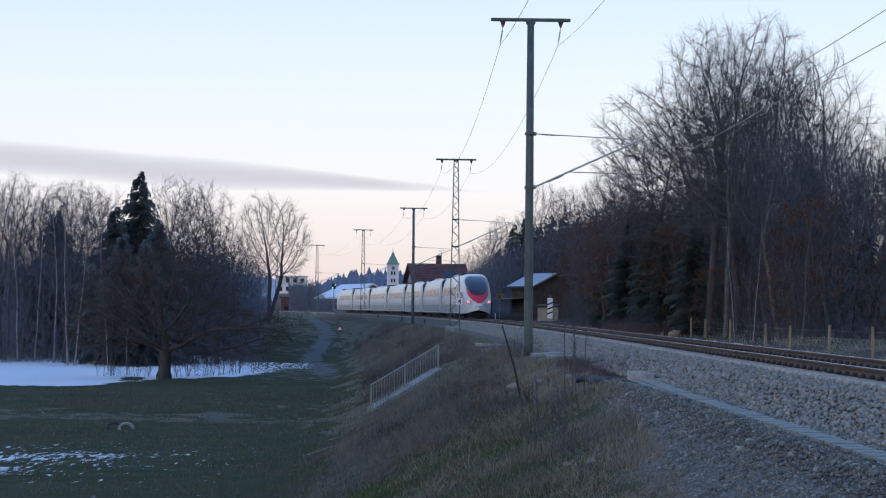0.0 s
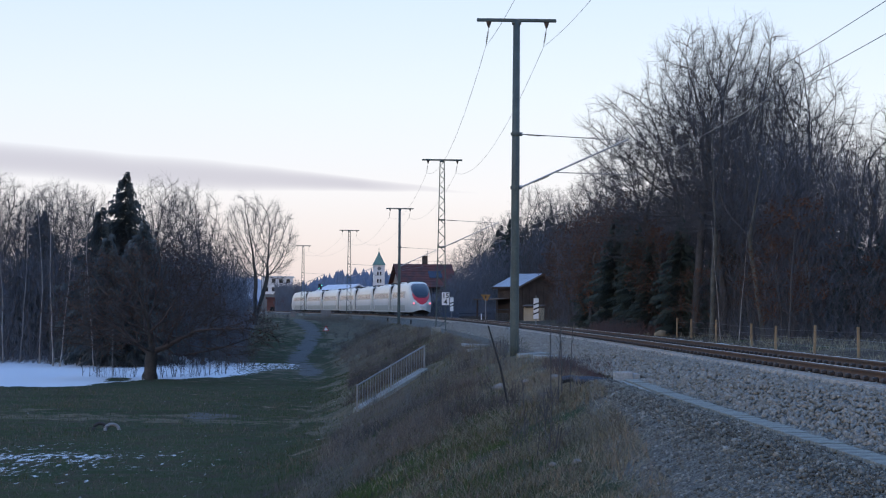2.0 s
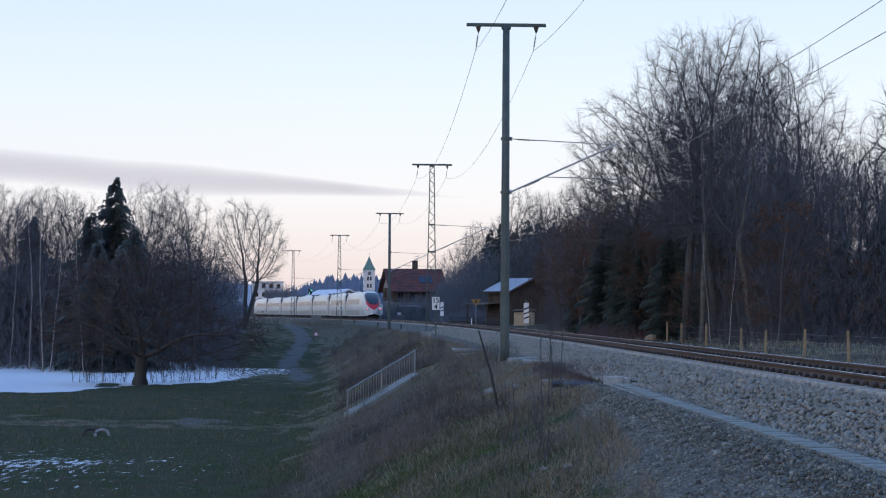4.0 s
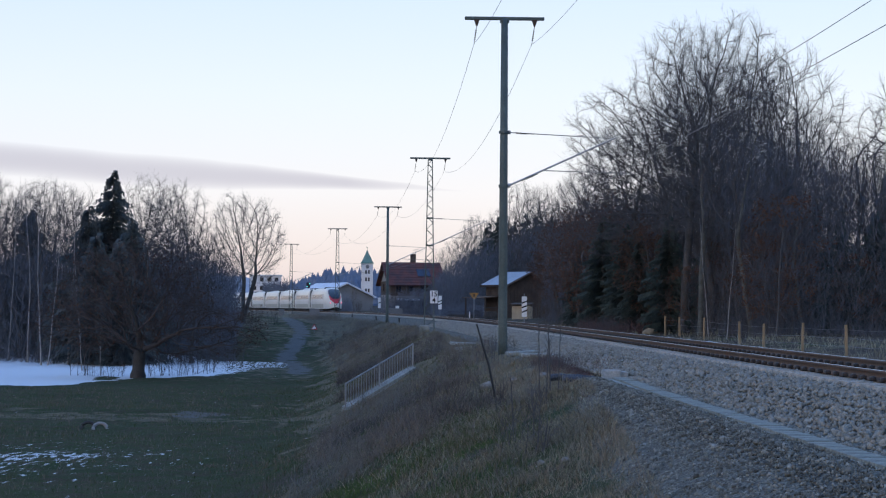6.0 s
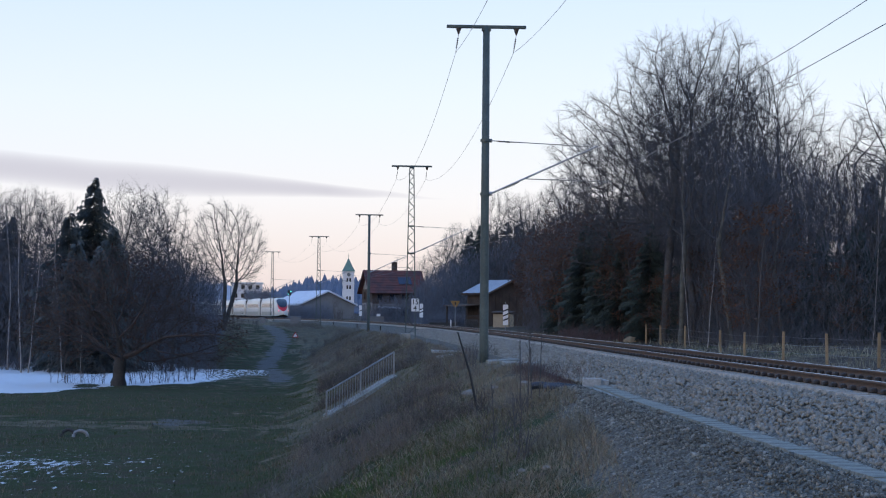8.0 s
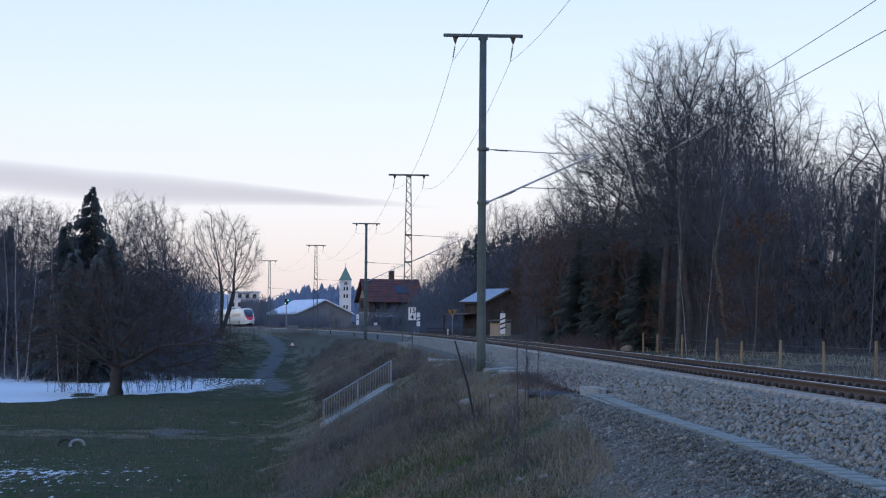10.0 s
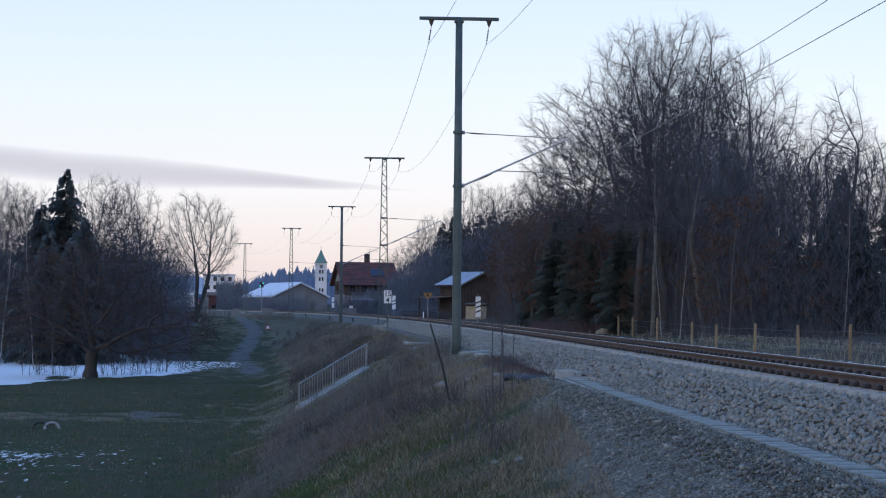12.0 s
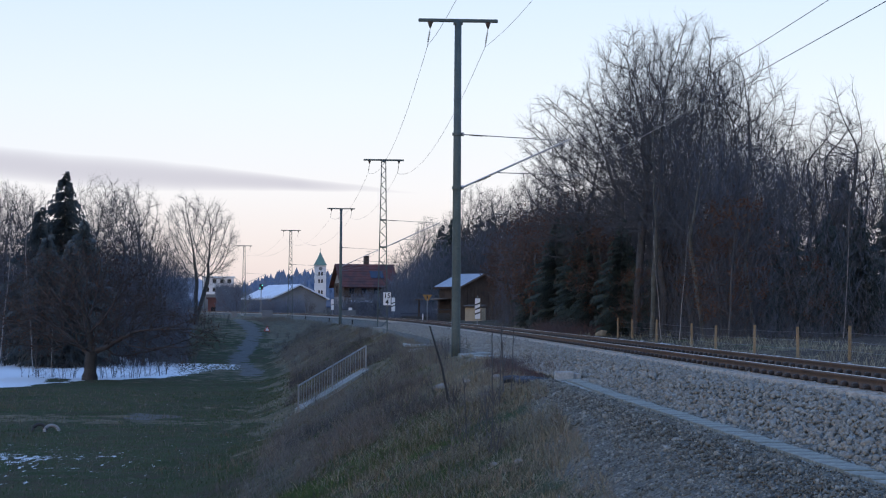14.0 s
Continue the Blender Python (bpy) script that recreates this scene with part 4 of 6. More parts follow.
def build_marker_boards():
    for i, (s, d, n, z0, h, w) in enumerate(((173.5, 3.2, 3, 0.22, 1.50, 0.38), (251.5, 3.2, 2, 0.62, 1.55, 0.40), (325.5, 3.2, 1, 0.65, 1.6, 0.42))):
        x, y, hd = tp(s, d)
        b = thing("distance_board", "white upright board with black slanting stripes on a post", "sign", pose(float(x), float(y), float(rz(s)), 0, 0, -math.degrees(hd)), group="distance boards")
        gz = float(terrain(s, d) - rz(s))
        part("post", Geo().tube([(0, 0.05, gz - 0.1), (0, 0.05, z0 + h + 0.2)], 0.035, 8), M["galv"], b)
        part("board", Geo().box(0, 0, z0 + h / 2, w, 0.03, h, bevel=0.01), M["white"], b)
        for k in range(n):
            zc = z0 + h * 0.5 + (k - (n - 1) / 2) * 0.34
            g = Geo().add([(-w / 2, -.019, zc - .13), (w / 2, -.019, zc + .02), (w / 2, -.019, zc + .13), (-w / 2, -.019, zc - .02)], [(0, 1, 2, 3)])
            part("stripe", g, M["black"], b)
    x, y, hd = tp(219, 3.5)
    g = thing("triangle_sign", "faded yellow inverted triangle sign on a thin post", "sign", pose(float(x), float(y), float(rz(219)), 0, 0, -math.degrees(hd)))
    part("post", Geo().tube([(0, 0.03, -0.8), (0, 0.03, 2.1)], 0.045, 8), M["galv"], g)
    part("plate", Geo().add([(-.48, 0, 2.3), (.48, 0, 2.3), (.12, 0, 1.72), (-.12, 0, 1.72), (-.48, .03, 2.3), (.48, .03, 2.3), (.12, .03, 1.72), (-.12, .03, 1.72)],
                            [(3, 2, 1, 0), (4, 5, 6, 7), (0, 1, 5, 4), (2, 3, 7, 6), (1, 2, 6, 5), (3, 0, 4, 7)]), M["yellow"], g)
    part("symbol", Geo().box(0, -.012, 2.06, .12, .015, .26, bevel=.005), M["black"], g)
    part("side_marker", Geo().box(-0.42, 0, 0.0, .10, .08, 0.9, bevel=.02), M["white"], g)
    x, y, z = -20.5, 226.5, 0
    z = ground_at(x, y)
    w = thing("warning_sign", "small white triangular warning sign with red edge", "sign", pose(x, y, z, 0, 0, 8))
    part("post", Geo().tube([(0, 0.03, -0.1), (0, 0.03, 0.7)], 0.025, 6), M["galv"], w)
    part("plate", Geo().add([(-.38, 0, .35), (.38, 0, .35), (0, 0, 1.0), (-.38, .03, .35), (.38, .03, .35), (0, .03, 1.0)], [(0, 1, 2), (5, 4, 3), (0, 3, 4, 1), (1, 4, 5, 2), (2, 5, 3, 0)]), M["redpaint"], w)
    part("face", Geo().add([(-.25, -.006, .43), (.25, -.006, .43), (0, -.006, .85)], [(0, 1, 2)]), M["white"], w)
    # light signal
    x, y = -39.2, 418.0
    s = thing("rail_signal", "tall light signal showing green lamps", "signal", pose(x, y, ground_at(x, y), 0, 0, 10))
    part("mast", Geo().tube([(0, 0, 0), (0, 0, 6.2)], 0.09, 8), M["galv"], s)
    part("screen", Geo().box(0.0, -0.05, 5.9, 0.8, 0.2, 1.2, bevel=0.05), M["black"], s)
    for dx, dz in ((-0.25, 5.6), (0.28, 6.2)):
        part("lamp", Geo().tube([(dx, -0.15, dz), (dx, -0.28, dz)], [0.10, 0.09], 10), M["greenlight"], s, "glowing green lamp")
    # switch cabinets beside the line
    for s_, d_, sx, sz, ma in ((352, -4.2, 1.6, 1.1, "greywall"), (344, -5.4, 0.9, 1.4, "greywall"), (318, 4.6, 2.4, 1.3, "greywall"), (321, 5.4, 0.5, 1.6, "white"), (392, -6, 1.0, 1.2, "greywall")):
        x, y, z = spot(s_, d_)
        c = thing("trackside_cabinet", "grey metal switch cabinet beside the track", "cabinet", pose(x, y, z, 0, 0, 8), group="trackside cabinets")
        part("case", Geo().box(0, 0, sz / 2, sx, 0.6, sz, bevel=0.03), M[ma], c)
        part("lid", Geo().box(0, 0, sz + 0.03, sx + 0.1, 0.7, 0.06, bevel=0.02), M["galv"], c)


build_marker_boards()


def build_marker_posts():
    for s, d in ((262, -3.3), (300, -3.3), (226, -3.3)):
        x, y, z = spot(s, d)
        m = thing("marker_post", "short dark marker post beside the ballast", "post", pose(x, y, z), group="marker posts")
        part("shaft", Geo().box(0, 0, 0.15, 0.13, 0.12, 0.5, bevel=0.02), M["under"], m)
        part("cap", Geo().box(0, 0, 0.42, 0.17, 0.15, 0.05, bevel=0.02), M["under"], m)


build_marker_posts()


def build_litter():
    x, y = -16.7, 83.2
    for dx, dy, r, tilt, ma in ((0, 0, 0.30, 50, "rubberpale"), (-0.62, 0.5, 0.28, 70, "rubber")):
        z = ground_at(x + dx, y + dy)
        t = thing("old_tyre", "old tyre half sunk in the grass", "tyre", pose(x + dx, y + dy, z + 0.02, tilt - 90, 0, 15))
        g = Geo()
        ring = [(r * math.cos(a), 0, r * math.sin(a)) for a in np.linspace(0, 2 * math.pi, 25)]
        g.tube(ring, 0.075, 8, cap=False)
        part("tread", g, M[ma], t, smooth=True)
    x, y, z = spot(81, -5.4)
    p = thing("leaning_pole", "thin dark pole leaning in the weeds", "pole", pose(x, y, z))
    part("shaft", Geo().tube([(0.05, 0, -0.2), (-0.2, 0.05, 1.0), (-0.52, 0.1, 2.05)], [0.032, 0.03, 0.022], 7), M["black"], p)
    rng = random.Random(3)
    for s, d, r in ((83.5, -3.95, 0.19), (86, -4.6, 0.16), (88, -5.2, 0.22), (61, -5.5, 0.08), (62, -5.8, 0.07), (79, -4.6, 0.16)):
        x, y, z = spot(s, d)
        bm = bmesh.new()
        bmesh.ops.create_icosphere(bm, subdivisions=2, radius=r)
        for v in bm.verts:
            v.co *= 1 + 0.35 * noise.noise(v.co * 4 + Vector((s, d, 0)))
            v.co.z *= 0.7
        me = bpy.data.meshes.new("boulder")
        bm.to_mesh(me)
        bm.free()
        me.materials.append(M["stone"])
        o = thing("boulder", "pale rough stone lying on the bank", "stone", pose(x, y, z + r * 0.2, 0, 0, rng.uniform(0, 360)), group="stones on the bank")
        part("stone", me, None, o)
    for k, (s, d, length, turn) in enumerate(((77.4, -3.62, 0.85, -6), (78.4, -3.45, 1.0, 4), (79.6, -3.75, 0.8, -12))):
        x, y, z = spot(s, d)
        o = thing("cable_duct", "dark ribbed plastic cable duct lying beside the trough", "pipe", pose(x, y, z + 0.09, 0, 0, turn), group="loose ducts")
        n = 30
        pts = [((i / n - 0.5) * length, 0.05 * math.sin(i / n * 3.1), 0.03 * math.sin(i / n * 5.0)) for i in range(n + 1)]
        part("duct", Geo().tube(pts, [0.085 + 0.012 * (i % 2) for i in range(n + 1)], 10), M["tarp"], o)


build_litter()


# ---------------------------------------------------------------- buildings
def wall_box(g, x0, x1, y0, y1, z0, z1):
    return g.box((x0 + x1) / 2, (y0 + y1) / 2, (z0 + z1) / 2, x1 - x0, y1 - y0, z1 - z0)


def gable_roof(parent, lx, ly, eave, ridge, over, ma, thick=0.16, split=0):
    """Ridge along x."""
    for sy in (-1, 1):
        run = ly / 2 + over
        drop = (ridge - eave) * run / (ly / 2)
        a, b = Vector((0, sy * run, ridge - drop)), Vector((0, 0, ridge))
        n = (b - a).cross(Vector((1, 0, 0))).normalized()
        if n.z < 0:
            n = -n
        n *= thick
        ex = lx / 2 + over
        vs = [Vector((-ex, *a.yz)), Vector((ex, *a.yz)), Vector((ex, *b.yz)), Vector((-ex, *b.yz))]
        vs += [v + n for v in vs]
        roof = part("roof", Geo().add(vs, [(0, 1, 2, 3), (4, 7, 6, 5), (0, 4, 5, 1), (1, 5, 6, 2), (2, 6, 7, 3), (3, 7, 4, 0)]), M[ma], parent)
        for i in range(1, split):
            p = a.lerp(b, i / split) + n * 1.02
            part("tile_course", Geo().box(0, p.y, p.z, 2 * ex, 0.10, 0.05), M[ma], roof)


def gable_walls(parent, lx, ly, eave, ridge, ma, base=-0.6):
    g = Geo()
    x, y = lx / 2, ly / 2
    vs = [(-x, -y, base), (x, -y, base), (x, y, base), (-x, y, base), (-x, -y, eave), (x, -y, eave), (x, y, eave), (-x, y, eave), (-x, 0, ridge), (x, 0, ridge)]
    g.add(vs, [(0, 1, 5, 4), (2, 3, 7, 6), (1, 2, 6, 9, 5), (3, 0, 4, 8, 7)])
    return part("wall", g, M[ma], parent)


def window(parent, x, y, z, w, h, rot=0.0, glass="glass"):
    m = pose(x, y, z, 0, 0, rot)
    fr = Geo()
    for px, pz, sx, sz in ((0, h / 2, w + .16, .1), (0, -h / 2, w + .16, .1), (-w / 2, 0, .1, h), (w / 2, 0, .1, h), (0, 0, .06, h)):
        fr.box(px, -0.02, pz, sx, 0.09, sz)
    wd = part("window", fr, M["timber"], parent, at=m)
    part("pane", Geo().box(0, 0.0, 0, w, 0.04, h), M[glass], wd)


def build_house():
    h = thing("railway_house", "old station house with red tiled roof and solar panels", "house", pose(-12.9, 316, 0.15, 0, 0, 14))
    gable_walls(h, 8.2, 8.6, 5.1, 8.3, "plaster")
    gable_roof(h, 8.2, 8.6, 5.1, 8.3, 0.75, "rooftile", split=9)
    part("upper_cladding", Geo().box(0, -4.33, 4.0, 8.22, 0.10, 2.1).box(-4.13, 0, 4.2, 0.08, 8.4, 2.2), M["timber"], h, "dark timber cladding")
    part("chimney", Geo().box(0.4, 0.3, 8.7, 0.8, 0.7, 2.2, bevel=0.03), M["timber"], h)
    for x in (-2.9, -0.9, 1.1, 3.0):
        window(h, x, -4.36, 1.6, 1.0, 1.3)
        window(h, x, -4.42, 4.0, 0.9, 1.0)
    window(h, -4.2, -1.5, 4.3, 0.9, 1.2, -90)
    window(h, -4.2, 1.5, 4.3, 0.9, 1.2, -90)
    slope = math.degrees(math.atan2(3.2, 4.3))
    for i in range(2):
        part("solar_panel", Geo().box(1.0 + i * 1.1, -2.55, 6.68, 1.04, 1.9, 0.06, m=pose(1.0 + i * 1.1, -2.55, 6.68, slope) @ pose(-1.0 - i * 1.1, 2.55, -6.68)), M["solar"], h, "blue solar panel")
    part("porch_roof", Geo().box(-1.5, -5.2, 2.9, 3.4, 1.8, 0.14, m=pose(0, 0, 0, 6)), M["zincroof"], h)
    for x in (-3.0, 0.0):
        part("porch_post", Geo().box(x, -5.9, 1.2, 0.14, 0.14, 3.4), M["timber"], h)
    part("aerial", Geo().tube([(0.8, 0, 8.2), (0.8, 0, 10.6)], 0.03, 5).tube([(0.2, 0, 10.0), (1.4, 0, 10.3)], 0.02, 4).tube([(0.3, 0, 10.4), (1.3, 0, 10.6)], 0.02, 4), M["wire"], h)


def build_barn():
    b = thing("wooden_shed", "dark wooden shed with pale sheet metal roof", "shed", pose(3.2, 226.5, 0.2, 0, 0, -53))
    gable_walls(b, 4.0, 6.0, 3.75, 5.1, "timber")
    gable_roof(b, 4.0, 6.0, 3.75, 5.1, 0.5, "shedroof", thick=0.10)
    for i in range(1, 8):
        x = -2.5 + 0.625 * i
        part("roof_seam", Geo().add([(x, -3.52, 3.64), (x + .05, -3.52, 3.64), (x + .05, -0.02, 5.23), (x, -0.02, 5.23), (x, -3.52, 3.60), (x + .05, -3.52, 3.60), (x + .05, -0.02, 5.17), (x, -0.02, 5.17)],
                                    [(0, 1, 2, 3), (0, 4, 5, 1), (1, 5, 6, 2), (3, 7, 4, 0)]), M["shedroof"], b)
    part("fascia", Geo().box(0, -3.55, 3.52, 5.0, 0.05, 0.24), M["timber"], b)
    for sy in (-1, 1):
        run = Vector((2.52, sy * 3.5, 3.48)), Vector((2.52, 0, 5.06))
        part("bargeboard", Geo().tube([run[0], run[1]], 0.13, 4), M["plank"], b, "weathered brown bargeboard")
    for i in range(12):
        part("board", Geo().box(-1.85 + 0.335 * i, -3.02, 1.4, 0.31, 0.05, 4.0), M["timber"], b)
        part("gable_board", Geo().box(2.02, -2.8 + 0.51 * i, 1.6, 0.05, 0.46, 4.2), M["timber"], b)
    part("lean_to_roof", Geo().box(-1.6, -4.0, 2.5, 4.4, 2.2, 0.08, m=pose(0, 0, 0, 4)), M["plank"], b, "low brown lean-to roof")
    for x in (-3.5, 0.3):
        part("lean_to_post", Geo().box(x, -4.9, 0.9, 0.14, 0.14, 2.6), M["timber"], b)
    x, y = 3.6, 215.0
    k = thing("garden_hut", "small hut of pale new boards", "hut", pose(x, y, ground_at(x, y), 0, 0, -18))
    part("hut_wall", Geo().box(0, 0, 0.75, 1.9, 1.6, 1.5), M["boards"], k)
    for i in range(6):
        part("plank", Geo().box(-0.8 + 0.32 * i, -0.82, 0.75, 0.29, 0.03, 1.5), M["boards"], k)
    part("hut_roof", Geo().box(0, 0, 1.72, 2.3, 2.0, 0.10, m=pose(0, 0, 0, 5)).box(0, 0.3, 1.58, 1.9, 1.0, 0.3), M["timber"], k)
    for x, y, sx, sz in ((-3.0, 212, 3.2, 1.0), (0.2, 214, 1.6, 1.3)):
        t = thing("log_pile", "stack of dark cut firewood under a cover", "log pile", pose(x, y, ground_at(x, y), 0, 0, 10))
        rng = random.Random(int(sx * 10))
        for r in range(int(sz / 0.22)):
            for c in range(int(sx / 0.24)):
                part("log", Geo().tube([(c * .24 - sx / 2 + (r % 2) * .1, -.5, .12 + r * .2), (c * .24 - sx / 2 + (r % 2) * .1, .5, .12 + r * .2)], 0.11 + rng.uniform(-.02, .01), 6), M["bark"], t)
        part("cover", Geo().box(0, 0, sz + 0.1, sx + 0.3, 1.3, 0.06), M["tarp"], t)


def build_tower():
    t = thing("church_tower", "white square tower with green pointed copper roof", "tower", pose(-57.1, 900, 0, 0, 0, 8))
    w = 2.55
    part("shaft", Geo().box(0, 0, 9.0, 2 * w, 2 * w, 26.0), M["towerwhite"], t)
    for z in (16.2, 21.6):
        part("cornice", Geo().box(0, 0, z, 2 * w + .35, 2 * w + .35, 0.3), M["towerwhite"], t)
    lv = [(2.95, 22.0), (2.2, 23.3), (1.45, 25.0), (0.7, 26.7), (0.12, 28.2)]
    g = Geo()
    vs = [(sx * r, sy * r, z) for r, z in lv for sx, sy in ((-1, -1), (1, -1), (1, 1), (-1, 1))]
    fs = [(i * 4 + k, i * 4 + (k + 1) % 4, i * 4 + 4 + (k + 1) % 4, i * 4 + 4 + k) for i in range(4) for k in range(4)] + [(3, 2, 1, 0), (16, 17, 18, 19)]
    part("roof", g.add(vs, fs), M["copper"], t)
    part("finial", Geo().tube([(0, 0, 28), (0, 0, 30.2)], [0.10, 0.04], 5).box(0, 0, 29.4, 0.8, 0.1, 0.12), M["copper"], t)
    part("clock_face", Geo().tube([(0.0, -w - .02, 20.4), (0.0, -w - .12, 20.4)], 0.85, 16), M["greywall"], t)
    for z, n in ((18.0, 2), (14.6, 2), (9.5, 2)):
        for k in range(n):
            part("opening", Geo().box((k - .5) * 1.3, -w - 0.02, z, 0.75, 0.12, 1.7), M["black"], t)
        part("opening", Geo().box(-w - 0.02, 0, z, 0.12, 0.8, 1.7), M["black"], t)


def build_halls():
    for x, y, lx, ly, e, r, rot, wall, roof in ((-37.8, 462, 13.0, 24.0, 4.0, 7.0, 112, "greywall", "zincroof"),):
        h = thing("storage_hall", "low grey hall with pale shallow sheet roof", "hall", pose(x, y, -0.3, 0, 0, rot - 90), group="halls beyond the line")
        x2, y2 = lx / 2, ly / 2
        vs = [(-x2, -y2, -.5), (x2, -y2, -.5), (x2, y2, -.5), (-x2, y2, -.5), (-x2, -y2, e), (x2, -y2, e), (x2, y2, e), (-x2, y2, e), (0, -y2, r), (0, y2, r)]
        part("wall", Geo().add(vs, [(0, 1, 5, 8, 4), (2, 3, 7, 9, 6), (1, 2, 6, 5), (3, 0, 4, 7)]), M[wall], h)
        for sx in (-1, 1):
            vs = [(sx * (x2 + .6), -y2 - .6, e - .25), (0, -y2 - .6, r + .05), (0, y2 + .6, r + .05), (sx * (x2 + .6), y2 + .6, e - .25)]
            vs += [(a, b, c + .35) for a, b, c in vs]
            part("roof", Geo().add(vs, [(0, 1, 2, 3), (7, 6, 5, 4), (0, 4, 5, 1), (2, 6, 7, 3), (3, 7, 4, 0)]), M[roof], h)
        part("gate", Geo().box(-2, -y2 - .04, 1.4, 3.6, .1, 3.4), M["timber"], h)
    for x, y, z, lx, sz, ma in ((-81, 700, 6.5, 11, 6.0, "towerwhite"), (-70, 690, 0, 8, 6.0, "plaster"), (-60.6, 520, -0.8, 4.6, 4.6, "reddish")):
        h = thing("town_house", "plain flat-fronted building beyond the railway", "house", pose(x, y, z, 0, 0, 6), group="houses of the town")
        part("plinth", Geo().box(0, 0, -4, lx, 9, 8), M["greywall"], h)
        part("wall", Geo().box(0, 0, sz / 2, lx, 9, sz), M[ma], h)
        part("roof", Geo().box(0, 0, sz + .2, lx + .8, 9.8, .5), M["zincroof" if ma == "towerwhite" else "rooftile"], h)
        for r in range(int(sz // 3)):
            for c in range(int(lx // 2.6)):
                part("window", Geo().box(-lx / 2 + 1.5 + c * 2.6, -4.53, 1.7 + 3 * r, 1.3, .1, 1.5), M["glass"], h)


build_house()
build_barn()
build_tower()
build_halls()


# ---------------------------------------------------------------- trees
class Tubes:
    """Gathers tapering branches; three-sided where thin."""

    def __init__(self):
        self.v, self.f, self.n = [], [], 0

    def add(self, pts, radii, sides):
        pts = np.asarray(pts)
        d = np.gradient(pts, axis=0)
        d /= np.linalg.norm(d, axis=1)[:, None] + 1e-9
        ref = np.where(np.abs(d[:, 2:3]) > 0.9, np.array([[1.0, 0, 0]]), np.array([[0, 0, 1.0]]))
        a = np.cross(d, ref)
        a /= np.linalg.norm(a, axis=1)[:, None] + 1e-9
        b = np.cross(d, a)
        w = np.arange(sides) * 2 * np.pi / sides
        ring = pts[:, None] + (a[:, None] * np.cos(w)[None, :, None] + b[:, None] * np.sin(w)[None, :, None]) * np.asarray(radii)[:, None, None]
        n = len(pts)
        idx = self.n + np.arange(n * sides).reshape(n, sides)
        nx = np.roll(idx, -1, axis=1)
        self.v.append(ring.reshape(-1, 3))
        self.f.append(np.stack([idx[:-1], nx[:-1], nx[1:], idx[1:]], -1).reshape(-1, 4))
        self.n += n * sides

    def cone(self, p, q, r):
        """A fine twig: three faces that meet in a tip."""
        d = (q - p) / (np.linalg.norm(q - p) + 1e-9)
        a = np.cross(d, np.array([0.31, 0.87, 0.38]))
        a /= np.linalg.norm(a) + 1e-9
        b = np.cross(d, a)
        self.v.append(np.array([p + a * r, p + (-0.5 * a + 0.866 * b) * r, p + (-0.5 * a - 0.866 * b) * r, q]))
        self.f.append(np.array([(0, 1, 3, 3), (1, 2, 3, 3), (2, 0, 3, 3)]) + self.n)
        self.n += 4

    def mesh(self, name, ma):
        f = np.concatenate(self.f)
        tri = f[:, 2] == f[:, 3]
        quads = f[~tri]
        f = np.concatenate([quads[:, [0, 1, 2]], quads[:, [0, 2, 3]], f[tri][:, :3]])
        return mesh_of(name, np.concatenate(self.v), f, ma)


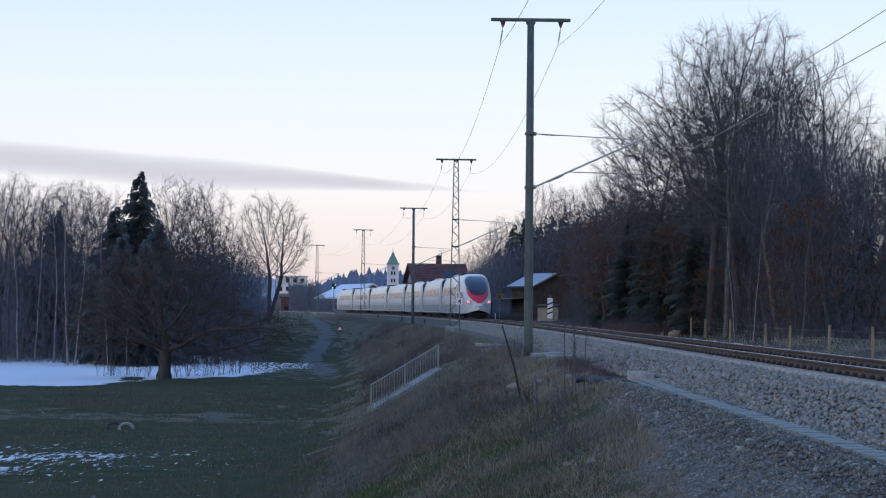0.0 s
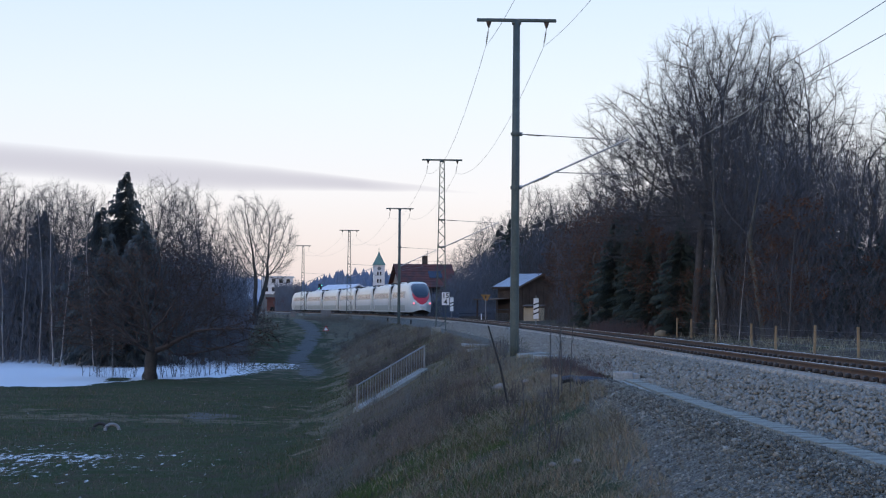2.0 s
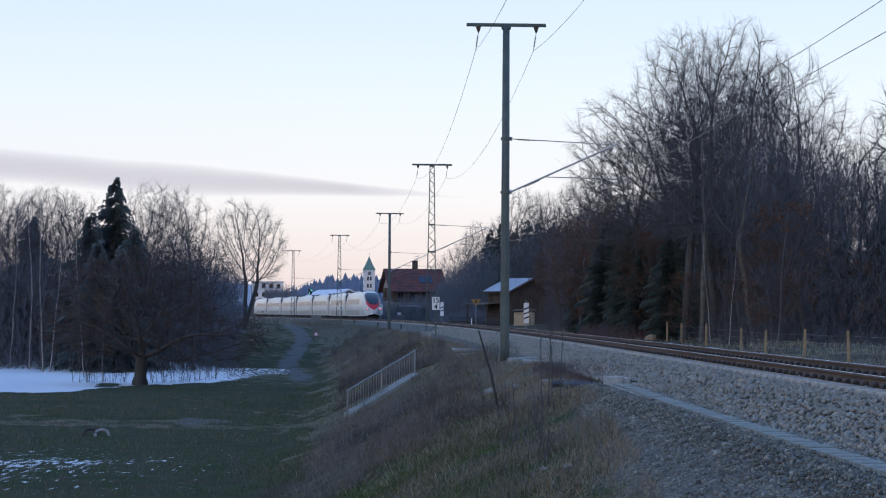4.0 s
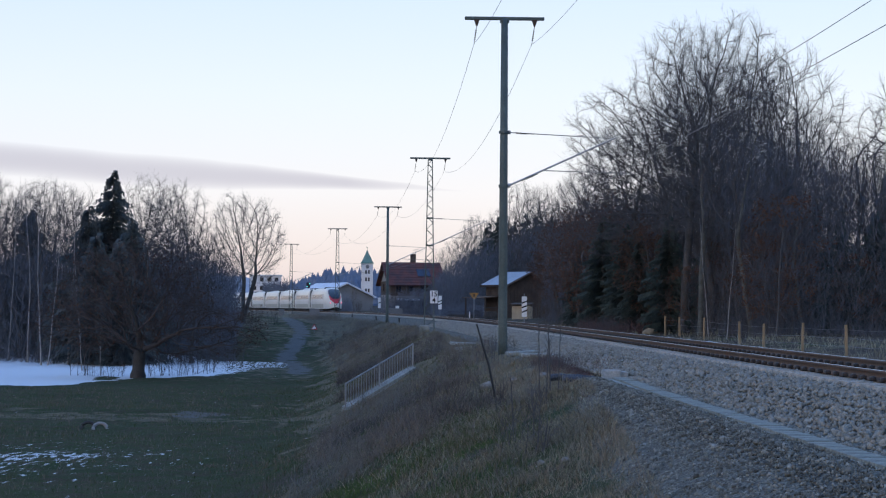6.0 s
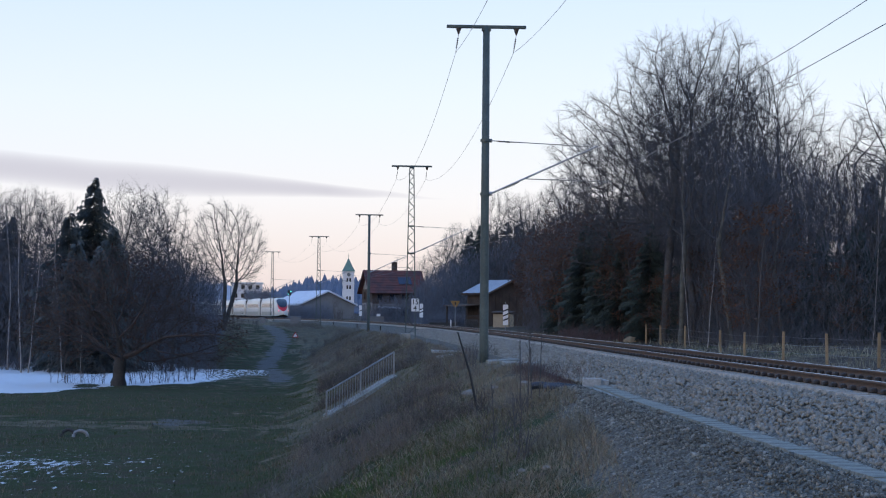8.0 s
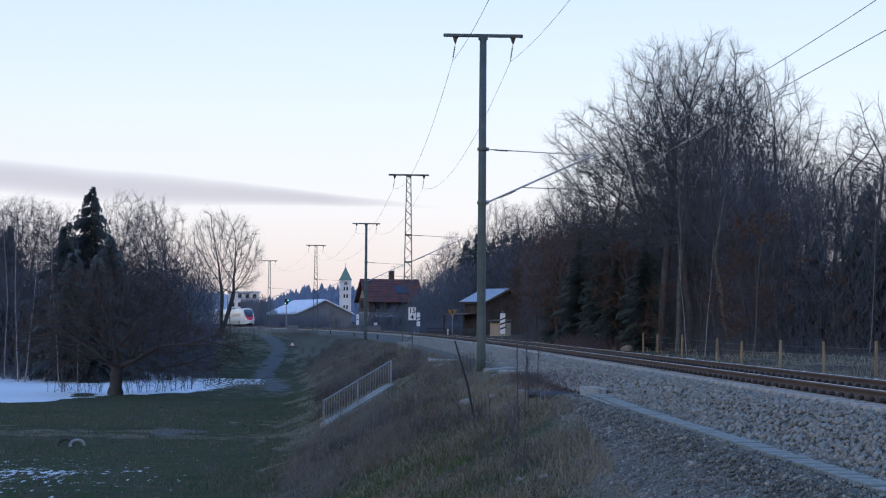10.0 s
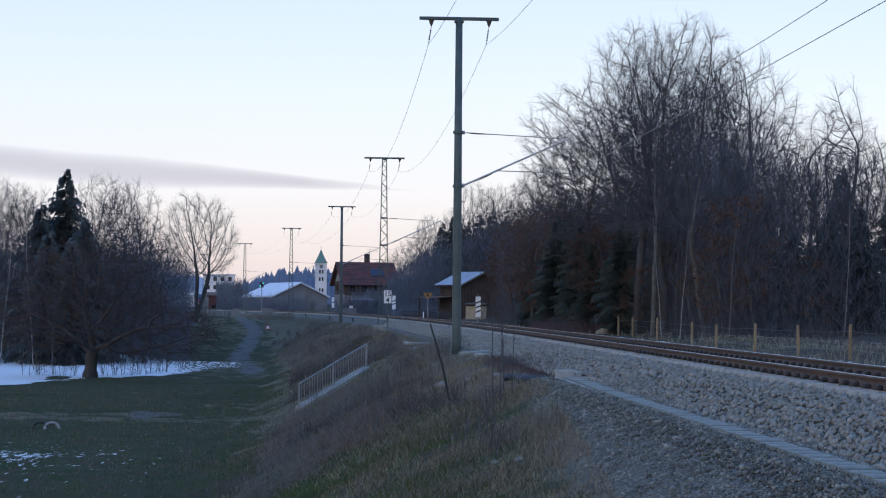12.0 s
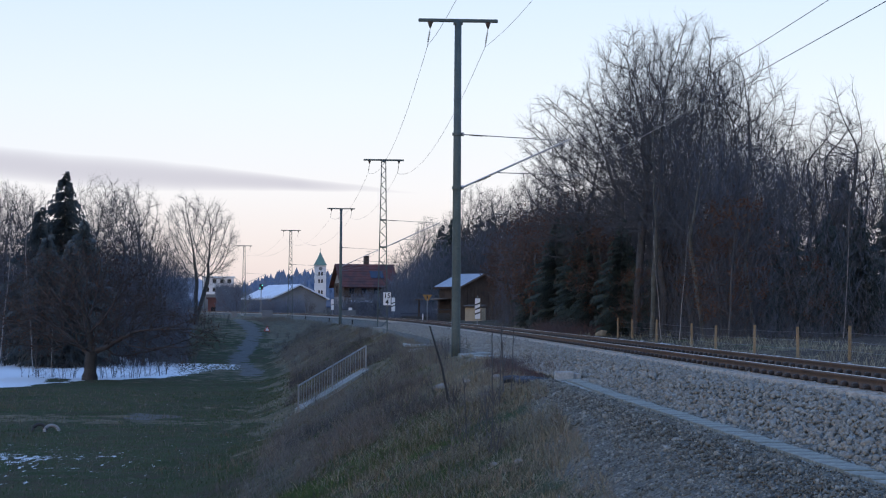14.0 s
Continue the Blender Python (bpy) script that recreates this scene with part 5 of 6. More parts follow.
def grow_tree(seed, height, spread, clear=0.25, limbs=14, kids=(7, 6, 4), up=0.35, lean=0.0, trunk_r=0.2, stems=1, angle=(35, 65), twig_r=0.009, droop=0.0, limb_r=0.55):
    """A bare broadleaf tree: tapering trunk, limbs, branches and fine twigs. Returns trunk and crown meshes."""
    rng = np.random.default_rng(seed)
    trunk, crown, tips = Tubes(), Tubes(), []

    def line(p, d, length, n, r0, r1, wob, lift):
        pts, rad = [p], [r0]
        d = d / np.linalg.norm(d)
        for i in range(n):
            d = d + rng.normal(0, wob, 3) + np.array([0, 0, lift]) / n
            d /= np.linalg.norm(d)
            p = p + d * length / n
            pts.append(p)
            rad.append(r0 + (r1 - r0) * (i + 1) / n)
        return np.array(pts), rad

    def side(d, ang):
        a = np.cross(d, rng.normal(size=3))
        a /= np.linalg.norm(a) + 1e-9
        return d * math.cos(ang) + a * math.sin(ang)

    def split(pts, rad, level, length):
        if level > len(kids):
            tips.append(pts[-1])
            return
        n = max(2, int(kids[level - 1] * rng.uniform(0.75, 1.25)))
        for k in range(n):
            t = 0.25 + 0.75 * (k + rng.random()) / n
            x = min(t, 0.999) * (len(pts) - 1)
            i = int(x)
            p = pts[i] + (pts[i + 1] - pts[i]) * (x - i)
            d = pts[i + 1] - pts[i]
            d /= np.linalg.norm(d)
            ln = length * rng.uniform(0.34, 0.58) * (1.1 - 0.35 * t) * (0.85 if level > 1 else 1.0)
            r = max(twig_r * 0.8, rad[i] * 0.55)
            if level >= len(kids) - 1 and level > 1:
                dd = side(d, radians(rng.uniform(25, 60))) + np.array([0, 0, up * 0.3 - droop * 0.5])
                q = p + dd / np.linalg.norm(dd) * ln
                crown.cone(p, q, max(r, twig_r))
                split(np.array([p, (p + q) / 2, q]), [r, r * .7, twig_r], level + 1, ln)
                continue
            seg = 3
            q, qr = line(p, side(d, radians(rng.uniform(25, 60))), ln, seg, r, max(twig_r * 0.5, r * 0.35), 0.14, up * 0.5 - droop * level * 0.2)
            crown.add(q, qr, 3)
            split(q, qr, level + 1, ln)

    for st in range(stems):
        off = np.zeros(3) if stems == 1 else np.append(rng.normal(0, 0.35, 2), 0)
        d0 = np.array([lean + (rng.normal(0, 0.10) if stems > 1 else rng.normal(0, 0.02)), rng.normal(0, 0.10 if stems > 1 else 0.02), 1.0])
        pts, rad = line(off + np.array([0, 0, -0.15]), d0, height * (0.97 if stems == 1 else rng.uniform(0.8, 0.97)), 9, trunk_r, 0.02, 0.045, 0.1)
        rad[0] *= 1.35
        trunk.add(pts, rad, 8 if trunk_r > 0.05 else 4)
        n = limbs
        for k in range(n):
            t = clear + (0.97 - clear) * (k + rng.random() * 0.8) / n
            x = t * (len(pts) - 1)
            i = int(x)
            p = pts[i] + (pts[min(i + 1, len(pts) - 1)] - pts[i]) * (x - i)
            az = k * 2.4 + rng.normal(0, 0.4)
            tilt = radians(angle[1] + (angle[0] - angle[1]) * t + rng.normal(0, 6))
            d = np.array([math.cos(az) * math.sin(tilt), math.sin(az) * math.sin(tilt), math.cos(tilt)])
            bulge = math.sin(math.pi * min(1, max(0.12, (t - clear) / (1 - clear) * 0.85 + 0.15))) ** 0.6
            ln = spread * bulge * rng.uniform(0.8, 1.15)
            r = rad[i] * limb_r
            q, qr = line(p, d, ln, 6 if r > 0.02 else 3, r, min(0.016, r * 0.5), 0.13, up)
            crown.add(q, qr, 5 if r > 0.05 else (4 if r > 0.02 else 3))
            split(q, qr, 1, ln)
    return trunk, crown, np.array(tips)


def leaf_mesh(tips, n, size, seed, ma, droop=0.0):
    rng = np.random.default_rng(seed)
    c = tips[rng.integers(0, len(tips), n)] + rng.normal(0, 0.14, (n, 3))
    u, w = rng.normal(size=(n, 3)), rng.normal(size=(n, 3))
    u /= np.linalg.norm(u, axis=1)[:, None]
    w = np.cross(u, w)
    w /= np.linalg.norm(w, axis=1)[:, None]
    a = size * rng.uniform(0.6, 1.4, (n, 1))
    v = np.stack([c - u * a, c + w * a * 0.5, c + u * a, c - w * a * 0.5], 1).reshape(-1, 3)
    return mesh_of("leaves", v, np.arange(n * 4).reshape(n, 4), ma)


def tree_kind(name, label, category, bark, twig, leaves=0, leaf_size=0.05, **kw):
    tr, cr, tips = grow_tree(**kw)
    t = thing(name, label, category)
    part("trunk", tr.mesh("trunk", M[bark]), None, t)
    part("crown", cr.mesh("crown", M[twig]), None, t)
    if leaves:
        part("leaves", leaf_mesh(tips, leaves, leaf_size, kw["seed"], M["leaf"]), None, t, "withered brown leaves")
    return t


def colony(seed, trunk_h, lobes, stems=1, trunk_r=0.25, step=0.36, kill=0.60, reach=4.5, up=0.06, twig=1.0, twigs=3, twig_r=0.008, lean=(0.0, 0.0), droop=0.0):
    """A bare tree whose branches grow towards points strewn through its crown. Returns trunk and crown meshes and twig tips."""
    rng = np.random.default_rng(seed)
    aim = []
    for cx, cy, cz, rx, ry, rz_, n in lobes:
        g = rng.normal(size=(n, 3))
        g /= np.linalg.norm(g, axis=1)[:, None]
        aim.append(np.array([cx, cy, cz]) + g * np.array([rx, ry, rz_]) * (rng.random(n) ** 0.42)[:, None])
    aim = np.concatenate(aim)
    pos, par = [], []
    for st in range(stems):
        p = np.zeros(3) if stems == 1 else np.append(rng.normal(0, 0.3, 2), 0.0)
        p[2] = -0.15
        d = np.array([lean[0], lean[1], 1.0]) + np.append(rng.normal(0, 0.10 if stems > 1 else 0.03, 2), 0)
        last = -1
        while p[2] < trunk_h * (1.0 if stems == 1 else rng.uniform(0.85, 1.1)):
            pos.append(p)
            par.append(last)
            last = len(pos) - 1
            d = d + np.append(rng.normal(0, 0.05, 2), 0.04)
            p = p + d / np.linalg.norm(d) * step
    pos, par = np.array(pos), np.array(par)
    kids = np.zeros(len(pos), int)
    dist = np.linalg.norm(aim[:, None] - pos[None], axis=2)
    near, dist = dist.argmin(1), dist.min(1)
    wide = reach + 4.0
    for it in range(150):
        v = aim - pos[near]
        v /= np.linalg.norm(v, axis=1)[:, None] + 1e-9
        grown = np.where((par[near] >= 0)[:, None], pos[near] - pos[par[near]], 0.0) / step
        ahead = (v * grown).sum(1) > np.where(kids[near] == 0, 0.35, -0.3)
        ok = (dist < wide) & (kids[near] < 3) & (ahead | (par[near] < 0))
        if not ok.any():
            break
        v = v[ok]
        acc = np.zeros((len(pos), 3))
        np.add.at(acc, near[ok], v)
        who = np.unique(near[ok])
        d = acc[who]
        d /= np.linalg.norm(d, axis=1)[:, None] + 1e-9
        has = par[who] >= 0
        old = np.where(has[:, None], pos[who] - pos[par[who]], 0.0) / step
        d = d + 0.45 * old + np.array([0, 0, up]) + rng.normal(0, 0.09, d.shape)
        fresh = pos[who] + d / np.linalg.norm(d, axis=1)[:, None] * step
        kids[who] += 1
        base = len(pos)
        pos, par, kids = np.concatenate([pos, fresh]), np.concatenate([par, who]), np.concatenate([kids, np.zeros(len(who), int)])
        nd = np.linalg.norm(aim[:, None] - fresh[None], axis=2)
        j = nd.argmin(1)
        better = nd[np.arange(len(aim)), j] < dist
        near, dist = np.where(better, base + j, near), np.where(better, nd[np.arange(len(aim)), j], dist)
        live = dist > kill
        aim, near, dist = aim[live], near[live], dist[live]
        if not len(aim):
            break
        wide = reach
    n = len(pos)
    flow = np.zeros(n)
    for i in range(n - 1, -1, -1):
        flow[i] = max(flow[i], 1.0)
        if par[i] >= 0:
            flow[par[i]] += flow[i]
    rad = twig_r * 1.1 + (trunk_r - twig_r) * (flow / flow.max()) ** 0.66
    rad = np.where(pos[:, 2] < 0.3, rad * 1.3, rad)
    seg = np.nonzero(par >= 0)[0]
    trunk, crown = Tubes(), Tubes()
    a, b, rb = pos[par[seg]], pos[seg], rad[seg]
    # each branch runs on along its strongest child as one tube
    heir = np.full(n, -1)
    for i in np.argsort(flow, kind="stable"):
        if par[i] >= 0:
            heir[par[i]] = i
    for i in range(n):
        if par[i] >= 0 and heir[par[i]] == i:
            continue
        run = [i] if par[i] < 0 else [par[i], i]
        while heir[run[-1]] >= 0:
            run.append(heir[run[-1]])
        if len(run) < 2:
            continue
        width = rad[run]
        if par[i] >= 0:
            width[0] = min(width[0], width[1] * 1.35)
        (trunk if par[i] < 0 else crown).add(pos[run], width, 8 if width[1] > 0.10 else (5 if width[1] > 0.035 else 3))
    # fine twigs on the thin branches, and finer ones on those
    thin = rb < max(0.022, 3 * twig_r)
    p0, p1 = np.repeat(a[thin], twigs, 0), np.repeat(b[thin], twigs, 0)
    m = len(p0)
    dirs = (p1 - p0) / (np.linalg.norm(p1 - p0, axis=1)[:, None] + 1e-9)
    s = p0 + (p1 - p0) * rng.random((m, 1))

    def shoots(s, dirs, length, r, spread):
        d = dirs + rng.normal(0, spread, dirs.shape) + np.array([0, 0, up - droop])
        d /= np.linalg.norm(d, axis=1)[:, None]
        q = s + d * length[:, None]
        x = np.cross(d, rng.normal(size=d.shape))
        x /= np.linalg.norm(x, axis=1)[:, None]
        y = np.cross(d, x)
        k = len(s)
        crown.v.append(np.stack([s + x * r, s + (-0.5 * x + 0.866 * y) * r, s + (-0.5 * x - 0.866 * y) * r, q], 1).reshape(-1, 3))
        f = (np.array([(0, 1, 3, 3), (1, 2, 3, 3), (2, 0, 3, 3)])[None] + (crown.n + 4 * np.arange(k))[:, None, None]).reshape(-1, 4)
        crown.f.append(f)
        crown.n += 4 * k
        return d, q

    ln = twig * rng.uniform(0.45, 1.25, m)
    d, q = shoots(s, dirs, ln, twig_r, 0.45)
    for t in (0.45, 0.75):
        shoots(s + (q - s) * t, d, ln * 0.6, twig_r * 0.75, 0.5)
    return trunk, crown, q


def colony_kind(name, label, category, bark, twig_ma, leaves=0, leaf_size=0.06, **kw):
    tr, cr, tips = colony(**kw)
    t = thing(name, label, category)
    part("trunk", tr.mesh("trunk", M[bark]), None, t)
    part("crown", cr.mesh("crown", M[twig_ma]), None, t)
    if leaves:
        part("leaves", leaf_mesh(tips, leaves, leaf_size, kw["seed"], M["leaf"]), None, t, "withered brown leaves")
    return t


def spruce(seed, height, radius, tiers=30, per=11, bare=0.0, needles="needle"):
    """A conifer of drooping tiered boughs; a slender tip over a broad skirt."""
    rng = np.random.default_rng(seed)
    trunk = Tubes()
    trunk.add(np.array([[0, 0, -0.1], [0, 0, height * .5], [0, 0, height]]), [0.20, 0.12, 0.015], 7)
    v = []
    for k in range(tiers):
        t = bare + (1 - bare) * (k + rng.random() * .6) / tiers
        z = height * (0.04 + 0.95 * t)
        rr = radius * np.interp(t, [0, 0.25, 0.6, 0.78, 0.9, 1.0], [1.0, 1.0, 0.80, 0.50, 0.26, 0.05]) * rng.uniform(0.75, 1.2) + 0.08
        for j in range(max(5, int(per * (1 - t * .4)))):
            az = j * 2 * math.pi / per + k * 1.1 + rng.normal(0, .35)
            L = rr * rng.uniform(0.6, 1.2)
            zj = z + rng.normal(0, 0.8) * height / tiers
            out = np.array([math.cos(az), math.sin(az), 0])
            sidev = np.array([-out[1], out[0], 0])
            m = max(4, int(L * 5))
            u = (np.arange(m) + rng.random(m)) / m
            sag = (0.28 * u - 0.62 * u * u + 0.18 * u ** 3) * L * 0.75
            p = np.array([0, 0, zj]) + out * (L * u)[:, None] + np.stack([0 * u, 0 * u, sag], -1)
            w = (0.22 + 0.30 * L ** .5) * (1 - u * .65) * rng.uniform(.6, 1.3, m)
            for sgn in (-1.0, 1.0, 0.3):
                tip = p + sidev * (sgn * w)[:, None] + out * (w * .9)[:, None] + np.stack([0 * u, 0 * u, -0.10 - 0.45 * rng.random(m)], -1)
                v.append(np.stack([p - out * .05, p + out * .10 + sidev * .03 * sgn + np.array([0, 0, .04]), tip], 1).reshape(-1, 3))
    v = np.concatenate(v)
    t = thing("spruce", "tall dark spruce at the edge of the field", "conifer")
    part("trunk", trunk.mesh("trunk", M["bark"]), None, t)
    part("crown", mesh_of("crown", v, np.arange(len(v)).reshape(-1, 3), M[needles]), None, t, "dense dark needles")
    return t


def put(src, x, y, scale=1.0, turn=0.0, label="", sink=0.0, tall=1.0, group=""):
    z = ground_at(x, y)
    ob = copy_thing(src, pose(x, y, z - sink, 0, 0, turn))
    ob.scale = (scale, scale, scale * tall)
    if label:
        ob["label"] = label
    if group:
        ob["group"] = group
    return ob


def build_woods():
    rng = random.Random(21)
    bt = "bare_tree"
    tall_label, slim_label = "tall bare broadleaf tree with wide twiggy crown", "slender bare tree of the wood"
    # tall trees at the edge of the wood
    tower = colony_kind(bt, tall_label, "tree", "bark", "twig", seed=11, trunk_h=12.5, trunk_r=0.24, up=0.10, twigs=4,
                        lobes=((0, 0, 13.4, 3.7, 3.6, 6.2, 1500), (0.4, 0, 8.0, 3.6, 3.2, 3.4, 420)))
    fork = colony_kind(bt, tall_label, "tree", "bark", "twig", seed=12, trunk_h=10.0, trunk_r=0.22, stems=2, up=0.12, twigs=4,
                       lobes=((1.2, 0, 14.0, 2.7, 2.8, 5.5, 900), (-1.6, 0.3, 12.0, 3.0, 2.8, 5.0, 850), (0, 0, 7.0, 3.4, 2.8, 2.8, 350)))
    arch = colony_kind(bt, "tall bare tree with long arching limbs", "tree", "bark", "twig", seed=13, trunk_h=7.5, trunk_r=0.24, up=0.02,
                       lobes=((-3.6, -0.6, 12.0, 3.7, 3.0, 4.7, 1100), (0.8, 0.3, 12.6, 3.2, 3.0, 5.4, 1000), (-3.8, -0.6, 7.2, 3.6, 2.8, 2.6, 450)))
    pale = colony_kind(bt, "grey-barked young tree with steep forking branches", "tree", "palebark", "twig", seed=14, trunk_h=5.8, trunk_r=0.14, up=0.20, twig=0.7, lean=(-0.03, 0),
                       lobes=((0, 0, 8.7, 3.7, 3.2, 4.4, 1000),))
    round_ = colony_kind(bt, "bare tree with an open rounded crown", "tree", "bark", "twig", seed=15, trunk_h=9.0, trunk_r=0.21, up=0.08,
                         lobes=((0, 0, 12.0, 4.1, 4.0, 5.8, 1300), (0, 0, 7.5, 3.0, 2.8, 2.6, 260)))
    slim = [colony_kind(bt, slim_label, "tree", "bark", "twig", seed=31, trunk_h=10.5, trunk_r=0.11, up=0.22, lobes=((0, 0, 10.2, 1.9, 1.9, 4.4, 360),)),
            colony_kind(bt, slim_label, "tree", "bark", "redtwig", seed=32, trunk_h=7.5, trunk_r=0.09, up=0.18, stems=2, lobes=((0, 0, 8.6, 2.2, 2.2, 4.6, 420),)),
            colony_kind(bt, slim_label, "tree", "bark", "twig", seed=33, trunk_h=11.0, trunk_r=0.12, up=0.25, lobes=((0.2, 0, 11.2, 1.7, 1.7, 4.4, 340),))]
    birch = [tree_kind("birch", "slim birch with white bark and drooping twigs", "birch", "birch", "twig", seed=41, height=14.0, spread=2.8, clear=0.38, limbs=14, kids=(6, 5, 4), lean=0.05, trunk_r=0.065, angle=(18, 40), up=0.35, droop=0.35),
             tree_kind("birch", "slim birch with white bark and drooping twigs", "birch", "birch", "twig", seed=42, height=11.0, spread=2.0, clear=0.45, limbs=11, kids=(5, 4, 4), trunk_r=0.05, angle=(20, 45), up=0.3, lean=0.08)]
    oak = colony_kind("oak", "broad old oak with low spreading twiggy crown", "oak", "oakbark", "redtwig", leaves=5200, leaf_size=0.07, seed=51, trunk_h=1.9, trunk_r=0.46, up=-0.03, twig=1.0, twigs=4, twig_r=0.010,
                      lobes=((-0.6, 0, 5.8, 6.2, 5.2, 4.4, 1500), (4.0, -1.0, 3.6, 6.2, 4.0, 2.2, 700), (-3.6, -0.6, 4.2, 4.2, 3.6, 2.2, 420)))
    rusty = colony_kind("oak", "young oak still holding brown leaves", "oak", "bark", "redtwig", leaves=2600, leaf_size=0.085, seed=52, trunk_h=5.5, trunk_r=0.14, up=0.1, twig=0.7, twig_r=0.008,
                        lobes=((0, 0, 6.2, 3.0, 2.8, 4.4, 750),))
    beech = tree_kind("young_beech", "young beech still holding brown leaves", "beech", "bark", "redtwig", leaves=1500, leaf_size=0.075, seed=61, height=7.5, spread=2.8, clear=0.12, limbs=14, kids=(6, 5, 3), trunk_r=0.06, angle=(35, 75), up=0.1)
    lone = colony_kind("lime_tree", "bare round-crowned tree standing alone", "tree", "bark", "twig", seed=74, trunk_h=6.0, trunk_r=0.25, stems=2, twig_r=0.010, up=0.12, twig=1.0, twigs=4,
                       lobes=((-1.1, 0, 10.8, 3.5, 3.4, 5.6, 900), (1.7, 0, 10.0, 3.3, 3.2, 5.4, 850)))
    bush = [tree_kind("bush", "bare twiggy bush in winter", "bush", "bark", "redtwig", seed=81, height=2.6, spread=1.3, clear=0.05, limbs=5, kids=(3, 4), trunk_r=0.022, stems=5, angle=(15, 50), up=0.3, twig_r=0.006),
            tree_kind("bush", "bare twiggy bush in winter", "bush", "bark", "twig", seed=82, height=1.9, spread=1.3, clear=0.05, limbs=5, kids=(3, 4), trunk_r=0.018, stems=6, angle=(20, 65), up=0.2, twig_r=0.005)]
    fir = spruce(91, 18.0, 3.6, 74, 16)
    fir_b = spruce(92, 12.0, 2.6, 44, 12, needles="firneedle")
    fir_c = spruce(93, 12.0, 3.0, 44, 13)
    firsts = [(tower, 0.0985, 121, 40), (fork, 0.1190, 117, 0), (arch, 0.0935, 128, 0), (pale, 0.1340, 107, 20), (round_, 0.1530, 120, 70), (rusty, 0.054, 152, 0),
              (oak, -0.1815, 143, 0), (lone, -0.1262, 240, 0), (fir, -0.1955, 180, 0), (slim[0], 0.196, 122, 0), (slim[1], 0.178, 124, 30), (slim[2], 0.203, 116, 60),
              (birch[0], -0.224, 186, 0), (birch[1], 0.1215, 104.5, 20), (beech, 0.147, 104, 0), (bush[0], -0.2110, 147, 0), (bush[1], -0.150, 156, 0), (fir_b, 0.063, 139, 0), (fir_c, -0.2080, 178, 10)]
    for ob, u, y, r in firsts:
        ob.matrix_basis = pose(u * y, y, ground_at(u * y, y), 0, 0, r)
    fir_b.scale = (0.70, 0.70, 0.70)
    fir_c.scale = (1.2, 1.2, 1.2)
    birch[1].scale = (0.6, 0.6, 0.6)
    # the rest of the dome beside the track, layer behind layer
    for src, u, y, sc, r in ((round_, 0.1655, 123, 0.80, 200), (tower, 0.1405, 125, 0.93, 150), (tower, 0.112, 129, 1.02, 260), (fork, 0.146, 114, 0.78, 190),
                             (round_, 0.077, 134, 0.86, 30), (arch, 0.106, 134, 0.95, 25), (pale, 0.108, 114, 1.05, 130), (pale, 0.160, 111, 0.80, 60), (round_, 0.126, 128, 1.0, 300),
                             (tower, 0.064, 146, 0.78, 60), (round_, 0.049, 168, 0.80, 130), (round_, 0.040, 178, 0.72, 10), (rusty, 0.066, 138, 0.95, 100), (rusty, 0.046, 162, 1.0, 40),
                             (rusty, 0.079, 127, 0.72, 200), (rusty, 0.128, 116, 0.70, 300), (rusty, 0.036, 184, 1.0, 20), (fork, 0.055, 160, 0.70, 120),
                             (slim[0], 0.2045, 118, 0.98, 0), (slim[1], 0.190, 118, 0.92, 200), (slim[2], 0.214, 122, 0.80, 20), (pale, 0.206, 124, 0.95, 220), (pale, 0.186, 126, 0.85, 20),
                             (slim[0], 0.181, 130, 0.85, 90), (slim[1], 0.221, 116, 0.95, 120), (slim[0], 0.226, 124, 0.85, 300), (slim[2], 0.172, 128, 0.78, 10)):
        put(src, u * y, y, sc, r)
    n = 0
    for i in range(600):
        y = rng.uniform(108, 200)
        edge = np.interp(y, [90, 110, 130, 150, 180, 215, 250], [16.5, 14.5, 10.5, 9.0, 6.5, 6.0, 6.0])
        x = edge + abs(rng.gauss(0, 9)) + 0.5
        if x / y > 0.27 or n >= 26:
            continue
        n += 1
        k = rng.random()
        src = slim[rng.randrange(3)] if k < 0.85 else birch[rng.randrange(2)]
        put(src, x, y, np.interp(y, [100, 120, 140, 180], [0.68, 0.70, 0.72, 0.78]) * rng.uniform(0.85, 1.05), rng.uniform(0, 360))
    # dark conifers and leaf-holding saplings low in the wood
    for u, y, sc, r in ((0.058, 136, 0.66, 0), (0.070, 131, 0.60, 40), (0.077, 126, 0.52, 80), (0.092, 122, 0.60, 10), (0.116, 121, 0.62, 50), (0.140, 118, 0.58, 90), (0.165, 118, 0.62, 20), (0.180, 114, 0.55, 70),
                        (0.198, 114, 0.58, 10), (0.215, 113, 0.60, 120), (0.205, 124, 0.85, 60), (0.150, 127, 0.95, 30), (0.048, 164, 0.62, 40), (0.230, 118, 0.70, 10)):
        put(fir_b, u * y, y, sc, r, "dark young spruce inside the wood")
    for u, y, sc, r in ((0.143, 106, 0.75, 80), (0.085, 124, 0.9, 140), (0.190, 108, 0.6, 200), (0.060, 146, 1.0, 60), (0.098, 116, 0.55, 20), (0.050, 158, 1.0, 90), (0.155, 107, 0.5, 10)):
        put(beech, u * y, y, sc, r)
    for u, y, sc, r in ((0.1125, 106, 0.62, 200), (0.094, 123, 1.15, 90), (0.225, 114, 0.8, 0), (0.206, 106, 0.7, 300)):
        put(birch[1], u * y, y, sc, r)
